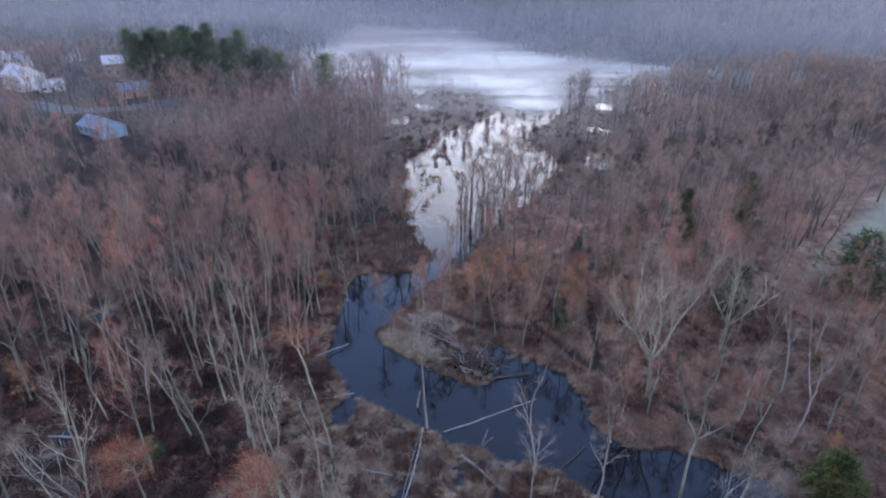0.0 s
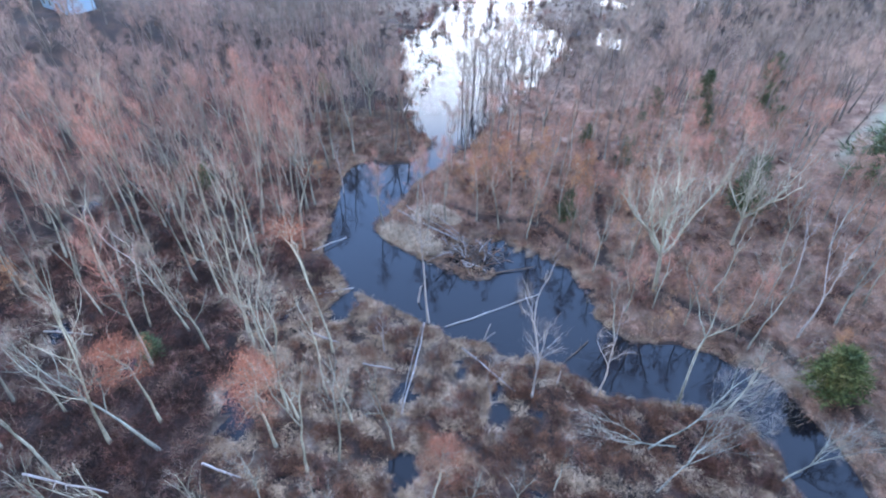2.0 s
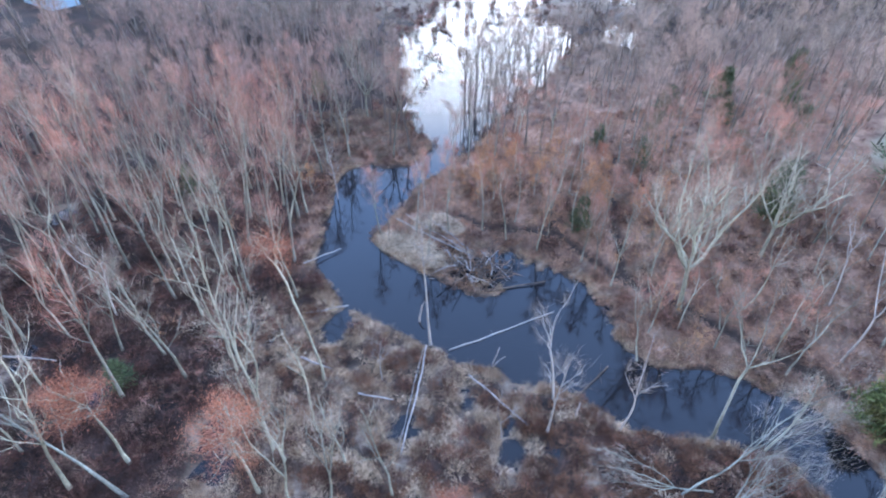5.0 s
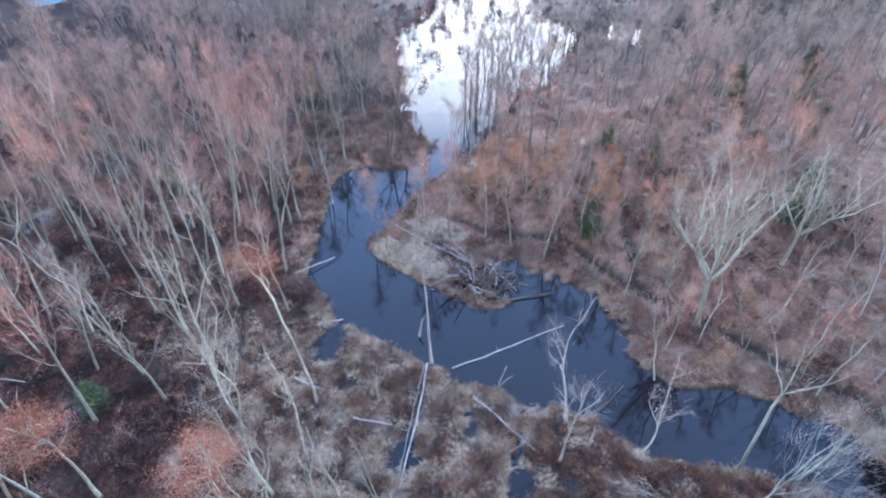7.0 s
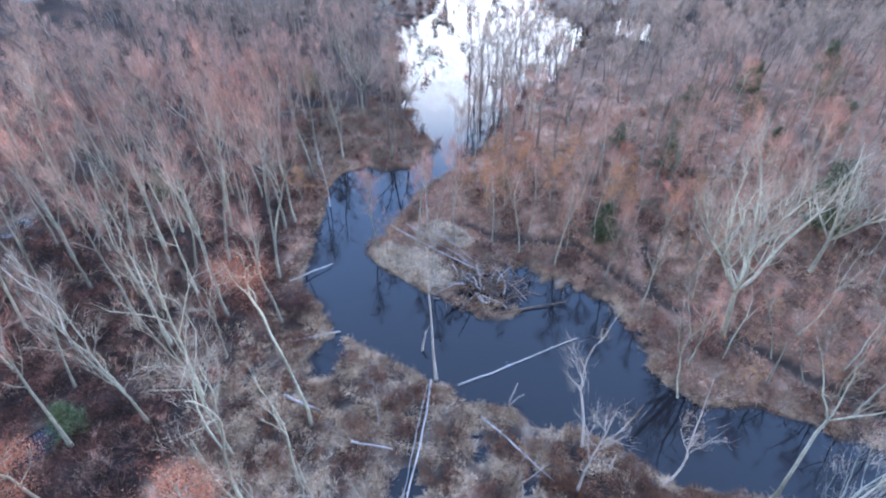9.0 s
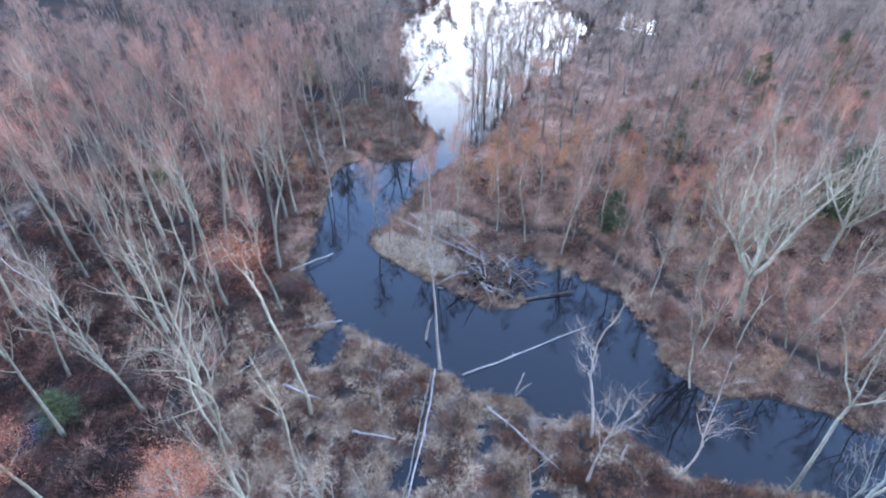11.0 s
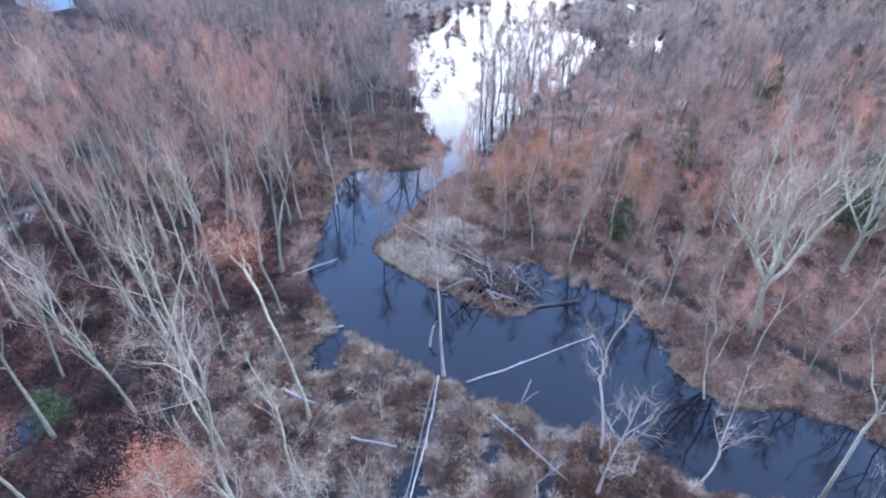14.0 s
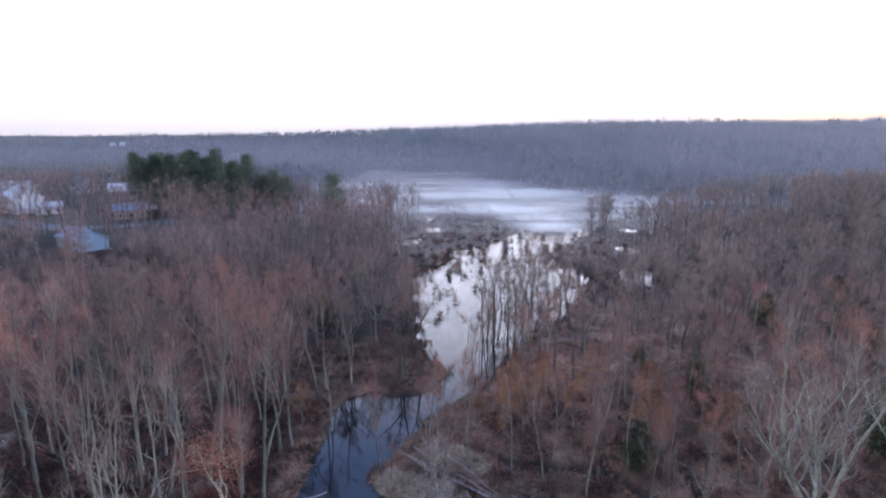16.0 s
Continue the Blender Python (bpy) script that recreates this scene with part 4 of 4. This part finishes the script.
gs3 = np.concatenate([spots_in(5200, -140, 160, 200, 420, far_reeds, rng, 0.7, 1.7), spots_in(500, -20, 50, 140, 215, lambda x, y: smooth(0, 0.5, shore(x, y)), rng, 1, 2)])
(gs,) = scatter([shrub(460 + i, 26, 0.6, 0.7, 0.12) for i in range(4)], gs3, rng)
tagged(part("marsh_reeds", gs, MARSHGRASS), "brown reeds and low scrub of the open marsh", "reeds", kind="stuff")


low_wood = spots_in(1500, -75, 20, 222, 345, lambda x, y: smooth(0, 1.5, shore(x, y)) * smooth(25, 0, x - 0.25 * (y - 240)) * smooth(-0.3, 0.3, wob(x, y, 18, 58)), rng, 0.5, 1.3)
gw, gc = scatter(sap, low_wood, rng)
low_ob = tagged(new("marsh_saplings"), "reddish-brown bare saplings at the edge of the marsh", "saplings", kind="stuff")
part("trunks", gw, FARBARK, low_ob)
part("crowns", gc, REDTWIG, low_ob)
scrub = spots_in(1100, -60, 110, 215, 345, lambda x, y: smooth(1, 6, shore(x, y)) * smooth(-0.2, 0.4, wob(x, y, 16, 55)), rng, 1.0, 2.4)
(gs,) = scatter([shrub(520 + i, 34, 0.7, 1.2, 0.09) for i in range(4)], scrub, rng)
tagged(part("marsh_scrub", gs, SHRUB), "dark leafless bushes on the open marsh", "bushes", kind="stuff")

# ---- evergreens ----
PINES = {0: tree("pine_tree", *pine(1, 24, 6.2, 13, 0.2, 7, 54), FARBARK, FARNEEDLE, "tall dark green pine in a grove", group="pines of the grove"),
         1: tree("pine_tree", *pine(2, 22.5, 6.2, 12, 0.18, 7, 54), FARBARK, FARNEEDLE, "tall dark green pine in a grove", group="pines of the grove"),
         2: tree("evergreen_bush", *pine(3, 4.2, 2.5, 9, 0.05, 9, 70), FARBARK, BUSHNEEDLE, "rounded green evergreen bush"),
         3: tree("young_pine", *pine(4, 6.5, 2.4, 10, 0.1, 7, 30), FARBARK, NEEDLE, "young green pine among bare trees", group="young pines in the wood")}


def evergreen(k, x, y, s=1.0, turn=0.0, wide=1.0):
    X, Y = x * K, y * K
    c = copy_thing(PINES[k], pose(X, Y, float(height(X, Y)) - 0.05, 0, 0, turn))
    c.scale = (s * wide, s * wide, s)
    return c


rng = np.random.RandomState(9)
for i in range(34):
    evergreen(i % 2, rng.uniform(-157, -103), rng.uniform(282, 304), rng.uniform(0.74, 1.06), i * 50)
for i in range(6):
    evergreen(i % 2, -101 + i * 3.4 + rng.uniform(-1, 1), 292 + rng.uniform(-6, 8), rng.uniform(0.66, 0.95), i * 70)
evergreen(1, -56.5, 269, 1.02, 20, 1.15)
tagged(evergreen(2, 53.2, 51, 1.5, 0, 0.85), "rounded bright green evergreen bush on the rusty bank")
tagged(evergreen(3, 86, 97, 1.5, 0, 1.7), "broad dark green pine at the edge of the field")
for x, y, sz, wd in ((57, 90, 1.5, 0.9), (23.3, 89.2, 0.9, 0.85), (-50, 103, 0.8, 0.8), (-43.4, 57.5, 0.6, 1.2), (40, 110, 0.8, 1), (75, 118, 0.9, 1.2), (62, 125, 0.8, 1.1), (33, 118, 0.6, 1), (-33, 150, 0.8, 1), (52, 132, 0.9, 1.2), (68, 140, 1, 1.1), (80, 132, 0.8, 1.3), (46, 122, 0.7, 1), (60, 112, 0.7, 1.2), (88, 146, 1, 1.2)):
    evergreen(3, x, y, sz, x * 9, wd)
for m in PINES.values():
    for o in (*m.children_recursive, m):
        bpy.data.objects.remove(o)

# ---- fallen wood, beaver lodge and islet ----


def spot(x, y, lift=0.0):
    return np.array([x * K, y * K, max(0.0, float(height(x * K, y * K))) + lift])


def log(name, a, b, r, mat, label, lift=(0.1, 0.1), stubs=4, seed=0, category="log"):
    """A fallen trunk between two places, slightly crooked, with broken branch stubs."""
    q = np.random.RandomState(seed)
    p, e = spot(*a, lift[0]), spot(*b, lift[1])
    t = np.linspace(0, 1, 9)[:, None]
    L = np.linalg.norm(e - p)
    pts = p + (e - p) * t + np.cumsum(q.normal(size=(9, 3)) * (0.01 * L, 0.01 * L, 0.0012 * L), 0) * np.sin(np.pi * t)
    g = Geo()
    tube(g, np.concatenate([pts[:1], pts, pts[-1:]]), np.concatenate([[0.01], np.linspace(r, r * 0.5, 9), [0.01]]), 7)
    ob = tagged(part(name, g, mat, smooth=True), label, category)
    for i in range(stubs):
        j = q.randint(2, 8)
        d = q.normal(size=3) * (1, 1, 0.4) + (e - p) / L * 0.8 + (0, 0, 0.5)
        h = Geo()
        st = bend(pts[j], d, q.uniform(0.4, 1.4), 3, q, 0.15, 0.05)
        tube(h, st, np.linspace(r * 0.4, r * 0.12, 4), 4)
        part("branch", h, mat, ob, smooth=True)
    return ob


log("fallen_log", (0.1, 63.5), (16.2, 70.9), 0.1, DEADWOOD, "long bleached white log lying in the dark water", (0.1, 0.16), 2, 1)
log("fallen_log", (-3.2, 63.9), (-5.9, 47.2), 0.1, DEADWOOD, "bleached birch pole lying across the marsh grass", (0.5, 0.35), 1, 2)
log("fallen_log", (-3.6, 63.5), (-6.4, 47.6), 0.05, DEADWOOD, "thin bleached pole beside a birch log on the marsh", (0.4, 0.3), 0, 3)
log("fallen_log", (6.2, 75.3), (15.8, 77.5), 0.14, DARKWOOD, "dark wet log lying half in the water", (0.1, 0.3), 3, 4)
log("fallen_log", (-21.5, 70.2), (-15.4, 72.3), 0.14, DEADWOOD, "grey log stranded at the pool's edge", (0.25, 0.2), 4, 5)
log("fallen_log", (-11.9, 55.5), (-7.3, 54.7), 0.11, DEADWOOD, "short grey log lying in the marsh grass", (0.45, 0.45), 1, 6)
log("fallen_log", (-20.5, 61.6), (-16, 59.8), 0.14, DEADWOOD, "grey log half sunk in the reeds", (0.35, 0.3), 1, 7)
log("fallen_log", (2.6, 58.7), (9.8, 51), 0.1, DEADWOOD, "crooked grey log across a marsh pool", (0.5, 0.3), 4, 8)
log("fallen_log", (-24, 81.5), (-18.5, 86), 0.09, DEADWOOD, "thin grey log reaching over the water", (0.5, 0.3), 3, 10)
log("fallen_log", (-30, 40), (-25, 38.5), 0.14, DEADWOOD, "short pale log on the swamp floor", (0.3, 0.3), 2, 11)
log("fallen_log", (-51, 38.5), (-40, 36.5), 0.13, DEADWOOD, "pale crooked log on the swamp floor", (0.8, 0.6), 5, 12)
log("fallen_log", (-62, 62), (-54, 61), 0.13, DEADWOOD, "grey curved log among dark shrubs", (0.6, 0.5), 3, 13)
log("fallen_log", (22, 60.5), (16, 55), 0.08, DARKWOOD, "thin waterlogged trunk by the bank", (0.15, 0.2), 4, 14)
log("stump", (-4.4, 69), (-3.9, 70), 0.15, GREYWOOD, "pale broken stump standing in the water", (-0.3, 2.2), 1, 15, "stump")
log("stump", (6.0, 61), (7.0, 62), 0.08, GREYWOOD, "leaning pale stub at the marsh edge", (-0.1, 2.0), 0, 16, "stump")
log("stump", (5.8, 60.6), (7.8, 61.2), 0.09, GREYWOOD, "leaning grey stub at the marsh edge", (-0.1, 1.2), 0, 17, "stump")
log("stump", (15.8, 52.2), (16.1, 52.6), 0.14, GREYWOOD, "short grey stump in red-brown brush", (-0.1, 1.9), 0, 18, "stump")
for i, (a, b, r) in enumerate((((-9.3, 93), (4.2, 83.2), 0.1), ((-8.6, 92.4), (4.6, 82.6), 0.075), ((-7.5, 94.2), (3.0, 84.6), 0.08), ((-4, 92.5), (4.4, 84), 0.07))):
    log("fallen_log", a, b, r, DEADWOOD, "bleached trunk lying over the grassy islet", (1.3, 1.0), 9, 20 + i)

# the fallen tree whose bare crown hangs over the stream
for seed, h, at, heading, lean, thick in ((71, 21, (26, 42.2), 20, 73, 0.1), (74, 14, (25.4, 36.7), 27, 66, 0.09), (75, 12, (29, 42.5), 168, 80, 0.08), (78, 12, (41, 38), 25, 72, 0.1)):
    w, c = grow(seed, h, limbs=26, low=0.26, spread=0.27, twigs=12, boughs=4, radius=thick, up=0.1, leaders=4, flare=1.3, twig_w=0.022)
    fallen = tree("fallen_tree", w, c, SWAMPBARK, TWIG_GREY, "toppled pale tree with bare branches over the stream", group="toppled trees at the stream")
    fallen.matrix_basis = Matrix.Translation(Vector(spot(*at, 0.25))) @ pose(0, 0, 0, 0, 0, heading) @ pose(0, 0, 0, 0, lean, 0)

# beaver lodge
lodge = new("beaver_lodge")
lodge.location = (*(np.array((5.9, 80.6)) * K), 0.15)
tagged(lodge, "heaped beaver lodge of grey and brown sticks", "beaver lodge")
q = np.random.RandomState(3)
g = Geo()
n, m = 7, 22
a, t = np.meshgrid(np.linspace(0, 6.283, m, endpoint=False), np.linspace(0, 1, n))
rr = 2.5 * t * (1 + 0.28 * np.sin(a * 2 + 0.6) + 0.14 * np.sin(a * 3 + 1) + 0.08 * np.sin(a * 7))
v = np.stack([rr * np.cos(a), rr * 0.8 * np.sin(a), 0.9 * (1 - t ** 1.5) - 0.75 + q.normal(size=a.shape) * 0.07], -1).reshape(-1, 3)
i, j = np.meshgrid(np.arange(n - 1), np.arange(m), indexing="ij")
p0, p1 = i * m + j, i * m + (j + 1) % m
g.add(v, np.concatenate([np.stack([p0, p0 + m, p1 + m], -1).reshape(-1, 3), np.stack([p0, p1 + m, p1], -1).reshape(-1, 3)]))
part("mound", g, MUD, lodge, "dark mud and rotten brush", True)
sticks = []
for k in range(8):
    g = Geo()
    L = (1.2, 1.7, 2.3, 3.4)[k % 4]
    tube(g, bend((0, 0, 0), (1, 0, 0), L, 4, q, 0.07, 0.0), (0.02, 0.06, 0.055, 0.045, 0.015), 5)
    sticks.append(mesh_of("stick", *g.arrays(), (GREYWOOD, DARKWOOD, BROWNWOOD, DARKWOOD, BROWNWOOD, DARKWOOD, BROWNWOOD, DARKWOOD)[k], True))
for k in range(250):
    st = new("stick", sticks[k % 8])
    st.parent = lodge
    a, r = q.uniform(0, 6.28), 5.0 * q.rand() ** 0.6
    r *= 1 + 0.25 * math.sin(a * 2 + 0.6)
    zz = 0.75 * (1 - (min(r, 4.3) / 4.3) ** 1.5) - 0.3
    st.matrix_basis = pose(r * math.cos(a) - 0.8, r * 0.8 * math.sin(a), zz, 0, q.uniform(-55, 14), q.uniform(0, 360))
# larger bleached boughs thrown over the heap
for k in range(26):
    g = Geo()
    L = q.uniform(2.4, 5.2)
    pts = bend((0, 0, 0), (1, 0, q.uniform(-0.1, 0.35)), L, 6, q, 0.2, -0.05)
    tube(g, pts, np.linspace(0.1, 0.03, 7), 6)
    for b in range(3):
        j = q.randint(2, 6)
        tube(g, bend(pts[j], pts[j] - pts[j - 1] + q.normal(size=3) * 0.35, q.uniform(0.6, 1.3), 3, q, 0.2, 0.05), (0.04, 0.03, 0.02, 0.01), 4)
    bough = part("bough", g, (DEADWOOD, GREYWOOD, DARKWOOD)[k % 3], lodge, "twisted grey-brown bough", True)
    a, r = q.uniform(0, 6.28), q.uniform(0.3, 3.6)
    bough.matrix_basis = pose(r * math.cos(a) - 1.2, r * 0.7 * math.sin(a), 0.5 - 0.12 * r, 0, q.uniform(-40, 10), q.uniform(0, 360))
rngg = np.random.RandomState(12)
for nm, (cx, cy, ex, ey, rot), num, lab in (("islet_grass", (-6.4, 85.7, 7.0, 2.4, -0.63), 640, "pale straw-coloured grass matting the islet"), ("islet_grass", (-1.5, 92, 4.4, 2.1, -0.4), 220, "pale dead grass behind bleached trunks")):
    u = rngg.uniform(-1, 1, (num * 2, 2))
    u = u[(u ** 2).sum(1) < 1][:num]
    x = cx + u[:, 0] * ex * math.cos(rot) - u[:, 1] * ey * math.sin(rot)
    y = cy + u[:, 0] * ex * math.sin(rot) + u[:, 1] * ey * math.cos(rot)
    z = np.maximum(height(x * K, y * K), 0.05)
    (gg,) = scatter([tussock(480 + i, 60, 0.5, 0.3, 0.05) for i in range(4)], np.stack([x * K, y * K, z, rngg.uniform(0.7, 1.2, len(x))], 1), rngg)
    tagged(part(nm, gg, STRAWPALE), lab, "grass", kind="stuff")

# ---- houses beyond the wood ----


def box(geo, x0, x1, y0, y1, z0, z1):
    v = [(x, y, z) for z in (z0, z1) for x, y in ((x0, y0), (x1, y0), (x1, y1), (x0, y1))]
    geo.add(v, [(0, 2, 1), (0, 3, 2), (4, 5, 6), (4, 6, 7), (0, 1, 5), (0, 5, 4), (1, 2, 6), (1, 6, 5), (2, 3, 7), (2, 7, 6), (3, 0, 4), (3, 4, 7)])


def house(x, y, w, d, h, rise, turn, siding, roofing, label, chimney=True):
    e = new("house")
    X, Y = x * K * 0.88, y * K * 0.88
    e.matrix_basis = pose(X, Y, float(height(X, Y)) - 0.1, 0, 0, turn)
    tagged(e, label, "house", "houses beyond the wood")
    g = Geo()
    box(g, -w / 2, w / 2, -d / 2, d / 2, -0.5, h)
    for sx in (-1, 1):
        X0 = sx * (w / 2 - 0.02)
        g.add([(X0, -d / 2, h), (X0, d / 2, h), (X0, 0, h + rise)], [(0, 1, 2)])
    part("wall", g, siding, e)
    o, th = 0.45, 0.22
    for sy in (-1, 1):
        g = Geo()
        k = rise / (d / 2)
        y1, z1 = sy * (d / 2 + o), h - o * k
        v = [(xx, yy, zz + t) for t in (0.02, th) for xx in (-w / 2 - o, w / 2 + o) for yy, zz in ((0, h + rise), (y1, z1))]
        g.add(v, [(0, 1, 3), (0, 3, 2), (4, 6, 7), (4, 7, 5), (0, 4, 5), (0, 5, 1), (2, 3, 7), (2, 7, 6), (1, 5, 7), (1, 7, 3), (0, 2, 6), (0, 6, 4)])
        part("roof", g, roofing, e)
    if chimney:
        g = Geo()
        box(g, w * 0.22, w * 0.22 + 0.8, -0.4, 0.4, h, h + rise + 1.0)
        part("chimney", g, BRICK, e, "red brick chimney")
    n = max(2, int(w // 3))
    for row in range(max(1, int(h // 2.7))):
        for i in range(n):
            for sy in (-1, 1):
                xx, zz = -w / 2 + w * (i + 0.5) / n, 1.0 + 2.7 * row
                if sy < 0 and row == 0 and i == n // 2:
                    g = Geo()
                    box(g, xx - 0.5, xx + 0.5, sy * d / 2 - 0.06, sy * d / 2 + 0.06, 0.1, 2.2)
                    part("door", g, DARKWOOD, e)
                    continue
                g = Geo()
                box(g, xx - 0.6, xx + 0.6, sy * d / 2 - 0.05, sy * d / 2 + 0.05, zz, zz + 1.4)
                f = part("window", g, TRIMWHITE, e)
                g = Geo()
                box(g, xx - 0.48, xx + 0.48, sy * d / 2 - 0.07, sy * d / 2 + 0.07, zz + 0.12, zz + 1.28)
                part("pane", g, PANE, f)
    return e


house(-245, 328, 15, 10, 6.2, 3.4, -30, SIDEWHITE, ROOFPALE, "large white two-storey house with a pale roof")
house(-226, 322, 9, 6, 3.2, 1.6, 40, SIDEWHITE, ROOFPALE, "low white garage beside a white house", False)
house(-300, 395, 15, 9, 5.6, 3.0, 10, SIDEWHITE, ROOFPALE, "white two-storey house with a grey roof")
house(-345, 420, 16, 9, 5.6, 3.0, 20, SIDEWHITE, ROOFPALE, "white two-storey house among bare trees")
house(-282, 430, 13, 9, 5.6, 3.0, -10, SIDEWHITE, ROOFGREY, "white two-storey house at the wood's edge")
house(-217, 378, 11, 9, 5.4, 3.2, 25, SIDEPINK, ROOFPALE, "pinkish-brown house with a pale hipped roof")
house(-186, 340, 12, 8, 3.4, 2.4, -20, SIDEWHITE, ROOFGREY, "low white house with a grey roof")
house(-172, 308, 11, 8, 3.4, 2.2, 35, SIDEPINK, ROOFBLUE, "low brown house with a blue-grey roof")
house(-148, 234, 13, 8, 3.0, 2.2, -33, SIDEBLUE, ROOFBLUE, "long low building with a blue-grey roof", False)
house(-282, 330, 14, 9, 5.4, 3.0, 15, SIDEWHITE, ROOFGREY, "white house with a grey roof at the road")
for x, y in ((-893, 1469), (-869, 1471)):
    house(x, y, 8, 8, 7, 3, 20, SIDEWHITE, ROOFPALE, "small bright house on the distant hillside")
g = Geo()
rp = np.array([(-330, 345), (-270, 310), (-215, 288), (-182, 272), (-160, 280), (-140, 300)]) * K * 0.88
tt = np.linspace(0, len(rp) - 1, 40)
cx, cy = np.interp(tt, range(len(rp)), rp[:, 0]), np.interp(tt, range(len(rp)), rp[:, 1])
dx, dy = np.gradient(cx), np.gradient(cy)
ln = np.hypot(dx, dy)
rows = [np.stack([cx + sgn * 4 * dy / ln, cy - sgn * 4 * dx / ln], 1) for sgn in (-1, 1)]
v = np.concatenate([np.column_stack([r, height(r[:, 0], r[:, 1]) + 0.15]) for r in rows])
k = np.arange(39)
g.add(v, np.concatenate([np.stack([k, k + 40, k + 41], 1), np.stack([k, k + 41, k + 1], 1)]))
tagged(part("road", g, ASPHALT), "grey asphalt road between the houses", "road", kind="structure")

# ---- morning mist over the marsh, tinted haze sheets before the ridge ----


def mist_material(name, thick, scale, low, high, cx, cy, rx, ry, tint=(0.85, 0.87, 0.92)):
    """Wisps that thin out towards an ellipse's rim: transparent where there is no mist, a tinted scatterer where there
    is.
    """
    m = bpy.data.materials.new(name)
    m.use_nodes = True
    nt = m.node_tree
    nt.nodes.remove(nt.nodes["Principled BSDF"])
    clear, white, lean, mix = (nt.nodes.new("ShaderNode" + k) for k in ("BsdfTransparent", "BsdfDiffuse", "CombineXYZ", "MixShader"))
    white.inputs[0].default_value = (*tint, 1)
    # droplets scatter the low light of the dawn: lean the surface towards it
    for sock, v in zip(lean.inputs, (0.3, 0.63, 0.72)):
        sock.default_value = v
    nt.links.new(lean.outputs[0], white.inputs["Normal"])
    wisps = ramp(nt, noise_of(nt, scale, 4, 0.55, (0.45, 1, 1)), [(low, (0, 0, 0)), (high, (1, 1, 1))])
    g, mp, ln = nt.nodes.new("ShaderNodeNewGeometry"), nt.nodes.new("ShaderNodeMapping"), nt.nodes.new("ShaderNodeVectorMath")
    mp.inputs["Location"].default_value, mp.inputs["Scale"].default_value = (-cx / rx, -cy / ry, 0), (1 / rx, 1 / ry, 0)
    ln.operation = "LENGTH"
    rim = ramp(nt, ln.outputs["Value"], [(0.35, (thick,) * 3), (1.0, (0, 0, 0))])
    nt.links.new(g.outputs["Position"], mp.inputs[0])
    nt.links.new(mp.outputs[0], ln.inputs[0])
    nt.links.new(blend(nt, wisps, rim, 1.0, "MULTIPLY"), mix.inputs[0])
    nt.links.new(clear.outputs[0], mix.inputs[1])
    nt.links.new(white.outputs[0], mix.inputs[2])
    nt.links.new(mix.outputs[0], nt.nodes["Material Output"].inputs[0])
    return m


WHITE = (1.0, 0.95, 0.83)
LAYERS = [(1.2, 0, (0.85, 0.022, 0.38, 0.66, 15, 345, 200, 130, WHITE)), (2.6, 0, (0.7, 0.014, 0.42, 0.68, 5, 350, 220, 140, WHITE)), (5.0, 0, (0.5, 0.01, 0.46, 0.7, 30, 400, 230, 180, WHITE)),
          (1.8, 0, (1.0, 0.05, 0.2, 0.55, 37, 255, 20, 46, WHITE)), (3.4, 0, (0.95, 0.035, 0.25, 0.6, 28, 284, 40, 46, WHITE)), (5.0, 0, (0.8, 0.025, 0.25, 0.6, 12, 325, 80, 50, WHITE))]
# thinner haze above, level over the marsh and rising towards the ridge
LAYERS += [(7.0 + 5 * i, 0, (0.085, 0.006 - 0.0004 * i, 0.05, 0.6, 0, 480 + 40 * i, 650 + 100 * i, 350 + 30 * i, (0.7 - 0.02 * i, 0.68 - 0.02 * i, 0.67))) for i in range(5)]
# sloping sheets paint the distance haze over the ridge in their grey tint
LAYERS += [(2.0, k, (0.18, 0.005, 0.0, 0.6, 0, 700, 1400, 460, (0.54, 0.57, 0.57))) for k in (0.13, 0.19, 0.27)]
LAYERS += [(2.2, 0.02, (0.6, 0.035, 0.46, 0.66, 70, 300, 60, 40, WHITE)), (2.2, 0.02, (0.55, 0.03, 0.46, 0.66, -40, 345, 70, 45, WHITE))]
LAYERS += [(4.0, 0.16, (0.5, 0.004, 0.0, 0.6, 470, 640, 560, 440, (0.95, 0.8, 0.7)))]      # thicker sheet towards the sunrise, with the sun's warm glow put into its tint
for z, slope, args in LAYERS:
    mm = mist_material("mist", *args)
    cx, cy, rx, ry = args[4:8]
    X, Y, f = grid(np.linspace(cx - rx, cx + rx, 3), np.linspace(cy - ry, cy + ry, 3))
    tagged(new("mist", mesh_of("mist", np.stack([X, Y, z + slope * (Y - 240)], -1).reshape(-1, 3), f, mm)), "thin tinted sheet of morning mist and haze over marsh and ridge", "mist", kind="stuff")
